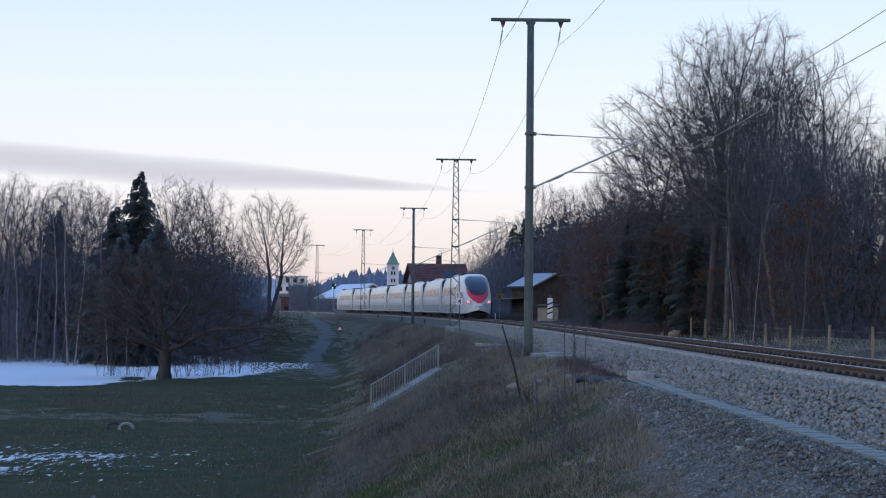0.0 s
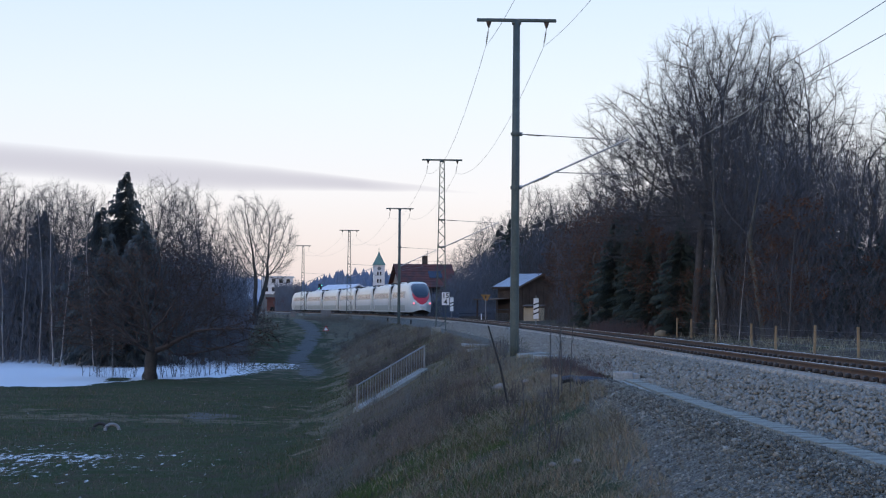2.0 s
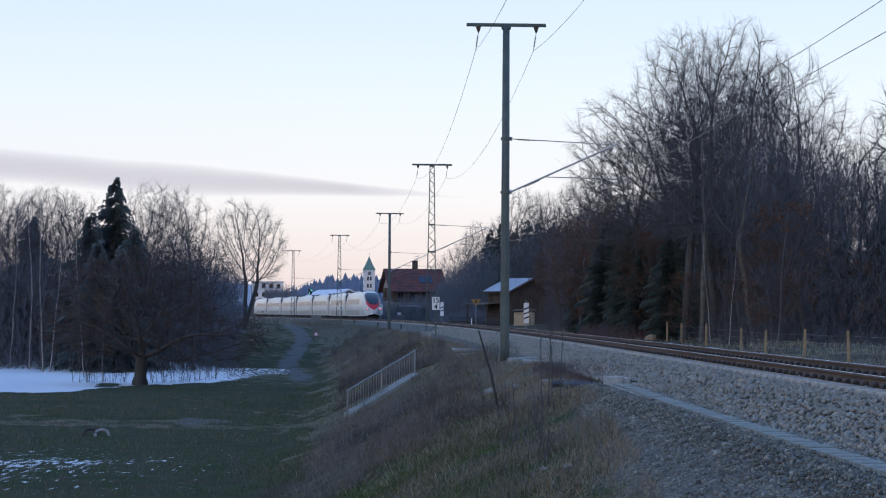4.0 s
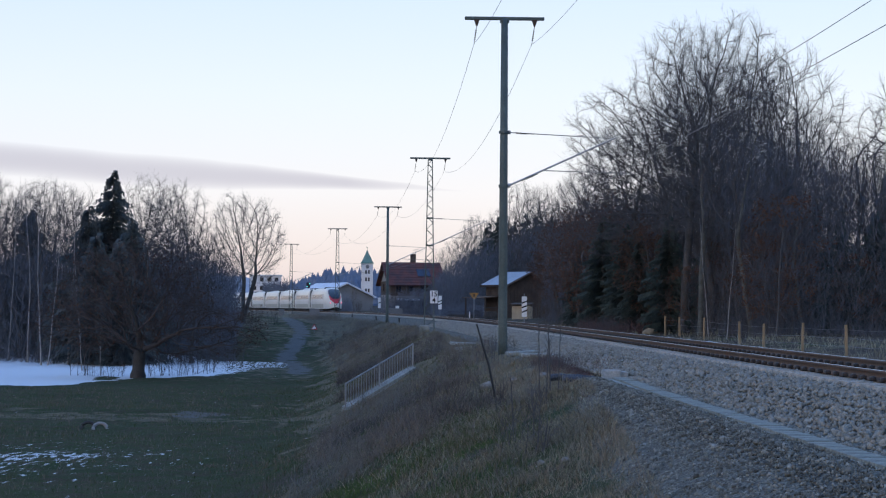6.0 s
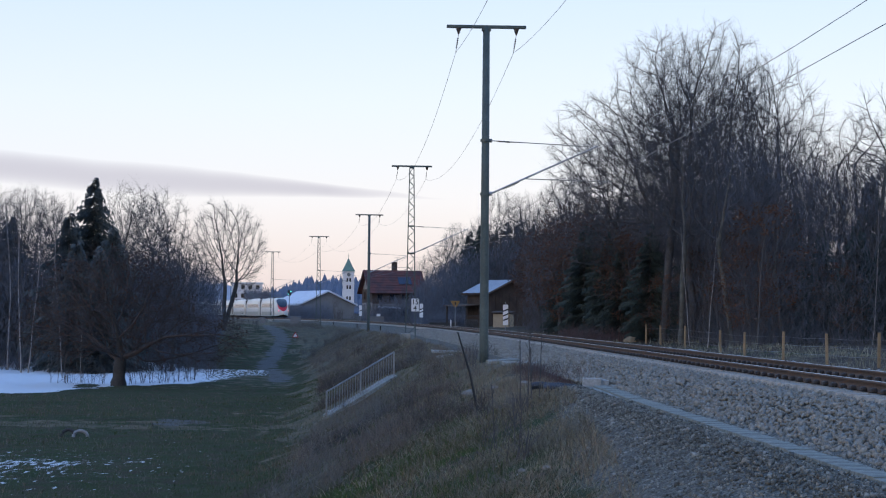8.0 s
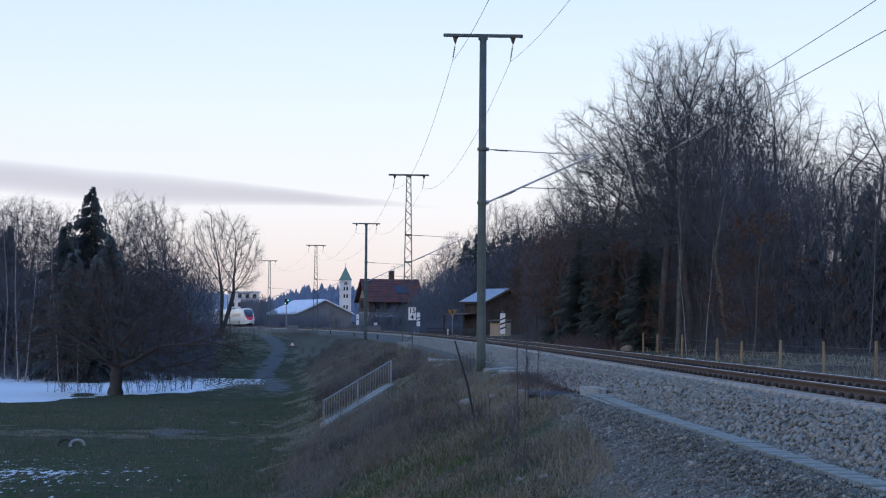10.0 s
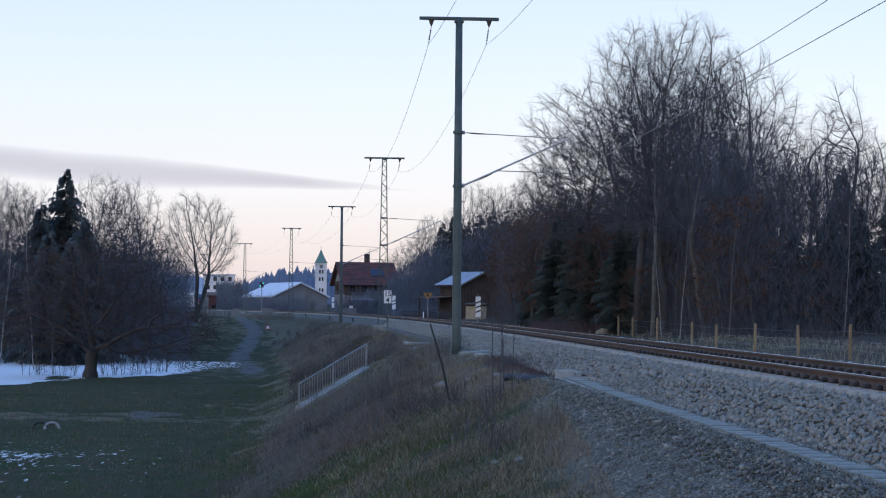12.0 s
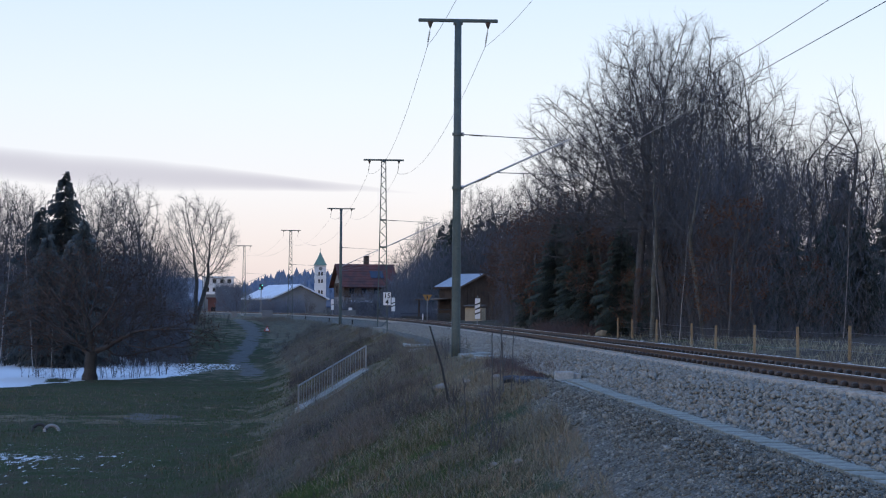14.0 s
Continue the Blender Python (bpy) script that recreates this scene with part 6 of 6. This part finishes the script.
    # brush along the fence
    for i in range(26):
        y = rng.uniform(95, 200)
        edge = np.interp(y, [90, 110, 130, 150, 180, 200], [14.5, 12.2, 9.8, 8.0, 5.4, 3.6])
        put(bush[rng.randrange(2)], edge + rng.uniform(0, 3.0), y, rng.uniform(0.6, 1.1), rng.uniform(0, 360))
    # grove behind the snowy field
    for src, u, y, sc, r in ((fir_c, -0.1855, 178, 1.12, 150), (fir_c, -0.2040, 174, 0.98, 60), (fir_c, -0.1915, 174, 0.95, 200), (fir_c, -0.2390, 198, 1.25, 80),
                             (round_, -0.1775, 184, 1.0, 20), (round_, -0.1610, 190, 0.98, 140), (tower, -0.1690, 196, 0.88, 60), (round_, -0.1500, 186, 0.72, 250), (round_, -0.1440, 196, 0.72, 40), (arch, -0.1540, 180, 0.66, 100),
                             (round_, -0.2140, 190, 0.95, 70), (tower, -0.2330, 188, 0.90, 10), (round_, -0.2560, 192, 0.95, 160), (fork, -0.2440, 194, 0.92, 80), (tower, -0.2230, 194, 0.90, 220), (fork, -0.2640, 188, 0.95, 0), (tower, -0.2700, 194, 0.92, 90),
                             (birch[0], -0.2180, 176, 1.10, 10), (birch[0], -0.2390, 180, 1.16, 60), (birch[1], -0.2105, 158, 0.95, 220), (birch[1], -0.2010, 150, 0.62, 100), (birch[0], -0.2490, 184, 1.14, 10), (birch[0], -0.2320, 174, 1.10, 200), (birch[1], -0.2285, 172, 1.2, 20),
                             (birch[0], -0.2580, 180, 1.15, 120)):
        put(src, u * y, y, sc, r)
    n = 0
    for i in range(400):
        y, x = rng.uniform(196, 255), rng.uniform(-80, -30)
        if x / y < -0.285 or x / y > -0.148 or n >= 24:
            continue
        n += 1
        put(slim[rng.randrange(3)] if rng.random() < 0.8 else birch[0], x, y, rng.uniform(0.9, 1.1), rng.uniform(0, 360))
    for u, y, sc in ((-0.2060, 146, 0.55), (-0.1970, 145, 0.75), (-0.1740, 147, 0.80), (-0.1680, 148, 0.95), (-0.1610, 150, 0.95), (-0.1560, 152, 0.85), (-0.1440, 158, 0.9), (-0.1350, 164, 0.8), (-0.1905, 146, 0.7), (-0.1290, 172, 0.9),
                     (-0.1330, 232, 1.3), (-0.1220, 230, 1.1), (-0.1380, 240, 1.4), (-0.1120, 240, 1.0), (-0.1450, 236, 1.3)):
        put(bush[rng.randrange(2)], u * y, y, sc, rng.uniform(0, 360))
    # trees round the house, behind the shed and at the bend
    for src, u, y, sc in ((tower, 0.0160, 262, 0.92), (round_, 0.0060, 280, 0.88), (tower, 0.0260, 256, 0.88), (round_, 0.0330, 250, 0.86), (fork, -0.0050, 300, 0.80), (round_, -0.0180, 330, 0.72), (round_, -0.0260, 345, 0.62), (tower, -0.0110, 318, 0.74),
                          (slim[0], 0.0210, 268, 1.1), (slim[1], 0.0110, 250, 1.0), (slim[2], 0.0290, 246, 1.0), (slim[1], 0.0390, 240, 0.95), (slim[0], 0.0010, 276, 0.95), (round_, 0.0420, 225, 0.72), (rusty, 0.0410, 215, 1.15), (rusty, 0.0315, 217, 0.82), (rusty, 0.0360, 228, 0.95),
                          (slim[1], -0.1660, 330, 0.8), (slim[0], -0.1450, 345, 0.7), (slim[2], -0.1720, 360, 0.9), (slim[1], -0.1550, 310, 0.7), (slim[0], -0.1500, 380, 0.8), (slim[0], -0.1010, 432, 0.5), (slim[1], -0.1060, 445, 0.5), (slim[1], -0.0700, 430, 0.4)):
        put(src, u * y, y, sc, rng.uniform(0, 360))
    for u, y, sc, r in ((-0.0010, 286, 1.10, 0), (0.0055, 272, 1.18, 40), (0.0120, 280, 1.10, 80), (0.0185, 270, 1.15, 130), (0.0245, 276, 1.20, 10), (0.0310, 262, 1.10, 60), (-0.0090, 305, 0.85, 30), (0.0370, 236, 0.95, 20)):
        put(fir_b, u * y, y, sc, r, "dark spruce in the wood behind the shed")
    for u, y, sc in ((-0.0510, 305, 1.4), (-0.0430, 304, 1.5), (-0.0345, 305, 1.3), (-0.0270, 304, 1.5), (-0.0205, 300, 1.6), (-0.0595, 309, 0.9), (-0.0150, 262, 1.3), (-0.0040, 250, 1.2), (-0.0685, 330, 0.9), (-0.0065, 236, 0.8), (-0.0670, 365, 1.0)):
        put(bush[rng.randrange(2)], u * y, y, sc, rng.uniform(0, 360))
    # bushes on the bank
    for i in range(44):
        x, y, z = spot(rng.uniform(104, 260), -rng.uniform(4.8, 10.5))
        put(bush[rng.randrange(2)], x, y, rng.uniform(0.22, 0.42), rng.uniform(0, 360))
    for s, d, sc in ((63.5, -5.7, 0.32), (66, -6.0, 0.34), (70, -5.4, 0.26), (98, -4.6, 0.33), (101, -4.4, 0.36), (104, -4.6, 0.34), (100, -3.7, 0.22), (103.5, -3.6, 0.25), (106, -4, .3), (109, -4.6, .3),
                     (72.5, -5.0, 0.26), (75, -5.6, 0.30), (84, -6.4, 0.30), (90, -6.9, 0.34), (96, -7.2, 0.30), (88, -5.6, 0.26)):
        x, y, z = spot(s, d)
        put(bush[rng.randrange(2)], x, y, sc, rng.uniform(0, 360))


build_woods()


def thicket(name, label, n, seed, area, tops, thick=(0.007, 0.015), reach=(0.5, 1.9), ma="thicket"):
    """Countless upright rods and twigs of the undergrowth, as one mesh of slender spikes."""
    rng = np.random.default_rng(seed)
    x, y = area(rng, n)
    top = tops(x, y)
    n = len(x)
    lift = rng.random(n) ** 1.25 * top
    length = rng.uniform(*reach, n)
    d = np.stack([rng.normal(0, 0.36, n), rng.normal(0, 0.36, n), rng.uniform(0.3, 1.0, n)], -1)
    d /= np.linalg.norm(d, axis=1)[:, None]
    i = np.array([int(v) for v in np.clip((y + 30.7 - TS[0]) * 2, 0, len(TS) - 1)])
    side = (x - TX[i]) * np.cos(TH[i]) - (y - TY[i]) * np.sin(TH[i])
    base = np.stack([x, y, ground_z(TS[i], side) + np.maximum(lift - 0.35 * reach[1], -0.05)], -1)
    a = np.cross(d, rng.normal(size=(n, 3)))
    a /= np.linalg.norm(a, axis=1)[:, None]
    b = np.cross(d, a)
    r = rng.uniform(*thick, n)[:, None]
    v = np.stack([base + a * r, base + (-0.5 * a + 0.866 * b) * r, base + (-0.5 * a - 0.866 * b) * r, base + d * length[:, None]], 1).reshape(-1, 3)
    k = np.arange(n)[:, None] * 4
    f = np.concatenate([k + np.array([[0, 1, 3]]), k + np.array([[1, 2, 3]]), k + np.array([[2, 0, 3]])])
    tagged(new(name, mesh_of(name, v, f, M[ma])), label, "undergrowth", kind="stuff")


def wood_area(rng, n):
    y = rng.uniform(104, 205, n)
    edge = np.interp(y, [90, 110, 130, 150, 180, 215], [15.5, 13.2, 10.2, 8.6, 6.4, 4.5])
    return edge + 0.3 + np.where(rng.random(n) < 0.5, np.abs(rng.normal(0, 6.0, n)), rng.uniform(0, 21, n)), y


def wood_tops(x, y):
    return np.interp(x / y, [0.03, 0.055, 0.09, 0.12, 0.15, 0.18, 0.23], [9.0, 10.0, 10.5, 11.5, 11.0, 10.5, 10.5])


def left_area(rng, n):
    y = rng.uniform(178, 252, n)
    return rng.uniform(-0.285, np.where(y > 226, -0.128, -0.131), n) * y, y


def left_tops(x, y):
    return np.interp(x / y, [-0.25, -0.19, -0.155, -0.145, -0.136, -0.129], [10.5, 11.0, 9.5, 9.0, 8.5, 7.0])


def house_area(rng, n):
    y = rng.uniform(240, 330, n)
    return rng.uniform(-0.030, 0.055, n) * y, y


def house_tops(x, y):
    return np.interp(x / y, [-0.03, -0.024, -0.014, 0.0, 0.02, 0.05], [4.0, 6.5, 8.5, 9.5, 11.0, 11.0]) + 1.2 * wobble(x, y, 0.3)


def town_area(rng, n):
    y = rng.uniform(475, 600, n)
    return rng.uniform(-0.117, -0.095, n) * y, y


def bank_area(rng, n):
    s = 76 + 250 * rng.random(n) ** 1.25
    d = -rng.uniform(4.4, 10.5, n)
    x, y, _ = tp(s, d)
    keep = (wobble(x, y, 0.8) + 0.3 * wobble(x, y, 2.3) > 0.05 + 0.25 * rng.random(n)) & ~((s > 108) & (s < 124.5) & (d < -5.8))
    return x[keep], y[keep]


thicket("bank_brush", "low tangled brushwood on the embankment", 110000, 55, bank_area, lambda x, y: 0.15 + 0.65 * sm(0, 0.6, wobble(x, y, 0.8)), (0.004, 0.009), (0.2, 0.7), "deadbrush")
def foot_area(rng, n):
    y = rng.uniform(40, 66, n)
    x = (rng.uniform(-0.215, -0.015, n) + 0.0008 * (y - 50)) * y
    keep = (rng.random(n) < sm(-0.35, 0.35, wobble(x, y, 0.45) + 0.35 - np.abs(y - 54 - 40 * (x / y + 0.12)) / 13)) & (x < -0.6)
    return x[keep], y[keep]


thicket("field_brush", "dark tangle of dead weeds at the field edge", 30000, 61, foot_area, lambda x, y: 0.22 + 0.2 * wobble(x, y, 0.8), (0.003, 0.006), (0.12, 0.5), "darkbrush")
def slope_area(rng, n):
    s, d = rng.uniform(80, 165, n), -rng.uniform(5.2, 10.5, n)
    x, y, _ = tp(s, d)
    keep = (wobble(x + 11, y, 0.6) + 0.35 * wobble(x, y, 2.0) > 0.12 + 0.2 * rng.random(n)) & ~((s > 108) & (s < 124.5))
    return x[keep], y[keep]


thicket("bank_weeds", "dark rotting weeds in patches on the bank", 60000, 62, slope_area, lambda x, y: 0.12 + 0.4 * sm(0.1, 0.7, wobble(x + 11, y, 0.6)), (0.004, 0.009), (0.15, 0.55), "darkbrush")
thicket("red_brush", "reddish brush along the foot of the wood", 9000, 59, lambda rng, n: (lambda y: (rng.uniform(0.050, 0.081, n) * y + rng.normal(0, 0.5, n), y))(rng.uniform(122, 146, n)), lambda x, y: 1.2 + 0.9 * wobble(x, y, 0.5), (0.005, 0.011), (0.4, 1.3), "redbrush")
thicket("bramble_heap", "dark red heap of dead brambles by the ballast", 2600, 60, lambda rng, n: (lambda s: tp(s, -3.25 + rng.normal(0, 0.35, n))[:2])(rng.uniform(81, 91, n)), lambda x, y: 0.18 + 0.15 * wobble(x, y, 0.9), (0.004, 0.008), (0.15, 0.5), "redbrush")
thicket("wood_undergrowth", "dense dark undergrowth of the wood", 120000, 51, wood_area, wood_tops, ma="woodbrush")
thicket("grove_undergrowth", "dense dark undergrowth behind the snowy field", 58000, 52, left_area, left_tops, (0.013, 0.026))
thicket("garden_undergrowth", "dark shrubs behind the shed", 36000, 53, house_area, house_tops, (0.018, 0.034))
thicket("hall_shrubs", "bare shrubs before the grey hall", 8500, 56, lambda rng, n: (rng.uniform(-45, -31.5, n), rng.uniform(425, 446, n)), lambda x, y: 3.0 + 2.4 * wobble(x, y, 0.35), (0.016, 0.03))
thicket("house_shrubs", "dark garden shrubs before the house", 5500, 57, lambda rng, n: (rng.uniform(-17.2, -4.5, n), rng.uniform(299, 308, n)), lambda x, y: 3.4 + 1.8 * wobble(x, y, 0.5), (0.014, 0.026))
thicket("garden_hedge", "low dark hedge along the railway garden", 5000, 58, lambda rng, n: (rng.uniform(-7.0, 0.5, n), rng.uniform(234, 246, n)), lambda x, y: 1.3 + 0.9 * wobble(x, y, 0.6), (0.012, 0.022))
thicket("town_shrubs", "dark shrubs before the town", 14000, 54, town_area, lambda x, y: np.where(x / y < -0.104, 7.6, 4.5) + 1.2 * wobble(x, y, 0.15), (0.03, 0.06))


# ---------------------------------------------------------------- distance
def build_distance():
    rng = np.random.default_rng(6)
    # wooded hill: one sheet of many conifer tips, blue haze put into their colour
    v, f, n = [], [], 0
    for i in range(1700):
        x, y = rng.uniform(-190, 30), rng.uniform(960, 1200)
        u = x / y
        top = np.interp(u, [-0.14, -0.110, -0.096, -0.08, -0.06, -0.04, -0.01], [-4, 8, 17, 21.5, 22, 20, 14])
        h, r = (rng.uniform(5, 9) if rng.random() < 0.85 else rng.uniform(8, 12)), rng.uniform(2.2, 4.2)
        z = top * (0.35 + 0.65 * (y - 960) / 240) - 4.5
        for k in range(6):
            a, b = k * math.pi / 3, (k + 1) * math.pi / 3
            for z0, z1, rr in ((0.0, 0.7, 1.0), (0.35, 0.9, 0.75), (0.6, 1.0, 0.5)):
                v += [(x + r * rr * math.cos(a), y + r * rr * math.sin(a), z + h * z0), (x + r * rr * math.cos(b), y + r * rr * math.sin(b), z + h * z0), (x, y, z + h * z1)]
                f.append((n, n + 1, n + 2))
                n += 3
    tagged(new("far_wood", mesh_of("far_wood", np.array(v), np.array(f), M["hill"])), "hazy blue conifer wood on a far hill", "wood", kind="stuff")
    # rising ground under it and the ridge far off, haze painted into both colours
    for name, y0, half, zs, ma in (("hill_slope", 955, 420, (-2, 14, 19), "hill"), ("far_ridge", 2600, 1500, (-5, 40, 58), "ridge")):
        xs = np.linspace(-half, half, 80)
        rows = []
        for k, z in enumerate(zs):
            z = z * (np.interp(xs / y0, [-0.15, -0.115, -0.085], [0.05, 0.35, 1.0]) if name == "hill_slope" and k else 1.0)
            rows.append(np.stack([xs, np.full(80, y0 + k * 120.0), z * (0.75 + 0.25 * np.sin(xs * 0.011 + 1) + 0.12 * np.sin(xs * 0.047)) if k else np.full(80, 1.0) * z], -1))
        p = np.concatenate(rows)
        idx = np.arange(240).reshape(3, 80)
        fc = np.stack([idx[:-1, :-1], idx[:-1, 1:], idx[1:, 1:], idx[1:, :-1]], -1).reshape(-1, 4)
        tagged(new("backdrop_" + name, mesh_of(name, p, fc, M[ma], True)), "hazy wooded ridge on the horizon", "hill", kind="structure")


build_distance()


# ---------------------------------------------------------------- grass and weeds
def blades(name, label, material, n, place, height, width, seed, lean=0.35):
    rng = np.random.default_rng(seed)
    s, d, k = place(rng, n)
    x, y, _ = tp(s, d)
    z = terrain(s, d) - 0.01
    n = len(s)
    h = height * np.exp(rng.normal(0, 0.35, n)) * k
    az = rng.uniform(0, 2 * np.pi, n)
    bend = rng.normal(0, lean, (n, 2)) * h[:, None]
    w = width * rng.uniform(0.6, 1.4, n) * (0.5 + np.hypot(x, y) / 70)
    ux, uy = np.cos(az) * w, np.sin(az) * w
    base = np.stack([x, y, z], -1)
    a, b = base + np.stack([ux, uy, 0 * x], -1), base - np.stack([ux, uy, 0 * x], -1)
    mid = base + np.stack([bend[:, 0] * .35, bend[:, 1] * .35, h * .6], -1)
    ma_, mb = mid + np.stack([ux, uy, 0 * x], -1) * .7, mid - np.stack([ux, uy, 0 * x], -1) * .7
    tip = base + np.stack([bend[:, 0], bend[:, 1], h], -1)
    v = np.stack([a, b, mb, ma_, tip], 1).reshape(-1, 3)
    i = np.arange(n)[:, None] * 5
    f = np.concatenate([i + np.array([[0, 1, 2]]), i + np.array([[0, 2, 3]]), i + np.array([[3, 2, 4]])])
    tagged(new(name, mesh_of(name, v, f, material)), label, "grass", kind="stuff")


def field_place(rng, n):
    y = 30 + rng.random(n) ** 1.5 * 130
    x = rng.uniform(-0.26, 0.02, n) * y
    s = y + 30.7
    for _ in range(3):
        px, py, h = tp(s)
        s = s + (y - py) * np.cos(h) + (x - px) * np.sin(h)
    px, py, h = tp(s)
    d = (x - px) * np.cos(h) - (y - py) * np.sin(h)
    keep = (d < -6.0) & (y < 126) & (rng.random(n) < 0.35 + 0.65 * sm(-0.2, 0.3, wobble(x, y, 0.5)))
    return s[keep], d[keep], np.ones(keep.sum())


def bank_place(rng, n):
    s = 58 + rng.random(n) ** 1.4 * 190
    d = -4.0 - np.abs(rng.normal(0, 3.6, n))
    x, y, _ = tp(s, d)
    clear = (s > 112) & (s < 124.2) & (d > -11) & (d < -5.6)
    keep = ~clear & (rng.random(n) < 0.08 + 0.92 * sm(-0.05, 0.3, wobble(x, y, 0.7))) & (d < -gravel_edge(s) + 0.2) & (d > -10.8 + 1.2 * wobble(x, y, 0.4))
    return s[keep], d[keep], (0.5 + 0.8 * sm(-0.4, 0.5, wobble(x, y, 1.7)))[keep]


def tall_place(rng, n):
    s, d = rng.uniform(60, 112, n), -rng.uniform(3.8, 7.2, n)
    x, y, _ = tp(s, d)
    keep = (wobble(x, y, 0.9) > 0.12) & ((s > 76) | (d < -5.0))
    return s[keep], d[keep], np.ones(keep.sum())


def verge_place(rng, n):
    s, d = rng.uniform(70, 200, n), rng.uniform(3.5, 14, n)
    x, y, _ = tp(s, d)
    keep = wobble(x, y, 0.6) > -0.2
    return s[keep], d[keep], np.ones(keep.sum())


blades("field_grass", "short wet winter grass of the field", M["grass"], 60000, field_place, 0.10, 0.006, 31)
blades("field_weeds", "brown dead weeds among the field grass", M["deadbrush"], 26000, field_place, 0.15, 0.006, 40, 0.6)


def bank_grass_place(rng, n):
    s = 56 + rng.random(n) ** 1.4 * 120
    d = -5.0 - np.abs(rng.normal(0, 4.5, n))
    x, y, _ = tp(s, d)
    keep = (rng.random(n) < 0.15 + 0.85 * sm(-0.2, 0.3, wobble(x + 9, y - 4, 0.55))) & (d < -gravel_edge(s) - 0.9 + 0.9 * wobble(x, y, 0.8))
    return s[keep], d[keep], np.ones(keep.sum())


blades("bank_grass", "green tufts on the embankment", M["grass"], 70000, bank_grass_place, 0.085, 0.006, 36, 0.5)
def foreground_place(rng, n):
    s = 47 + rng.random(n) * 28
    d = -gravel_edge(s) - 1.2 - rng.random(n) * 4.4
    x, y, _ = tp(s, d)
    keep = rng.random(n) < sm(-0.25, 0.25, wobble(x - 3, y + 8, 0.6) + 0.12) * sm(0, 1.8, -d - gravel_edge(s) - 1.0)
    return s[keep], d[keep], np.ones(keep.sum())


blades("foreground_grass", "fresh green grass at the foot of the bank", M["freshgrass"], 85000, foreground_place, 0.075, 0.006, 37, 0.5)
def mat_place(rng, n):
    s = 46 + rng.random(n) * 46
    d = -gravel_edge(s) + 0.25 - rng.random(n) ** 1.2 * 4.6
    x, y, _ = tp(s, d)
    keep = rng.random(n) < 0.12 + 0.88 * sm(-0.15, 0.35, wobble(x + 5, y, 0.9) + 0.3 * wobble(x, y, 3.0))
    return s[keep], d[keep], (0.6 + 0.7 * sm(-0.3, 0.5, wobble(x, y, 2.0)))[keep]


blades("foreground_straw", "flattened pale straw on the near bank", M["straw"], 36000, mat_place, 0.085, 0.005, 38, 1.0)
blades("foreground_weeds", "brown dead weeds on the near bank", M["bramble"], 26000, mat_place, 0.16, 0.004, 39, 0.6)
blades("bank_straw", "matted dry grass on the embankment", M["straw"], 70000, bank_place, 0.13, 0.006, 32, 0.9)
blades("bank_bramble", "brown dead weeds on the embankment", M["bramble"], 60000, bank_place, 0.15, 0.006, 33, 0.7)
blades("tall_weeds", "tall dry weed stalks by the mast", M["straw"], 3000, tall_place, 0.50, 0.003, 34, 0.22)
blades("verge_grass", "pale dead grass along the fence", M["straw"], 9000, verge_place, 0.22, 0.006, 35, 0.5)


def build_stalks():
    rng = random.Random(77)
    for k, (s, d, h) in enumerate(((73.5, -4.75, 1.75), (74.2, -4.85, 2.15), (74.8, -4.55, 1.6), (75.5, -4.5, 1.2), (74.0, -4.45, 1.9), (66, -5.6, 0.9), (67, -5.9, 1.2), (64, -5.7, 1.0))):
        x, y, z = spot(s, d)
        t = thing("dry_stalk", "dark dry plant stalk with side shoots", "plant", pose(x, y, z), group="dry stalks")
        g = Geo()
        lean = rng.uniform(-0.08, 0.08)
        g.tube([(0, 0, -0.05), (lean * .4, 0.02, h * .5), (lean, 0.05, h)], [0.014, 0.011, 0.006], 5)
        for i in range(9):
            zz = h * rng.uniform(0.3, 0.95)
            a = rng.uniform(0, 6.28)
            part("side_shoot", Geo().tube([(lean * zz / h, 0, zz), (lean * zz / h + .10 * math.cos(a), .10 * math.sin(a), zz + .22)], [0.007, 0.003], 3), M["bark"], t)
        part("stem", g, M["bark"], t)


build_stalks()
motions()
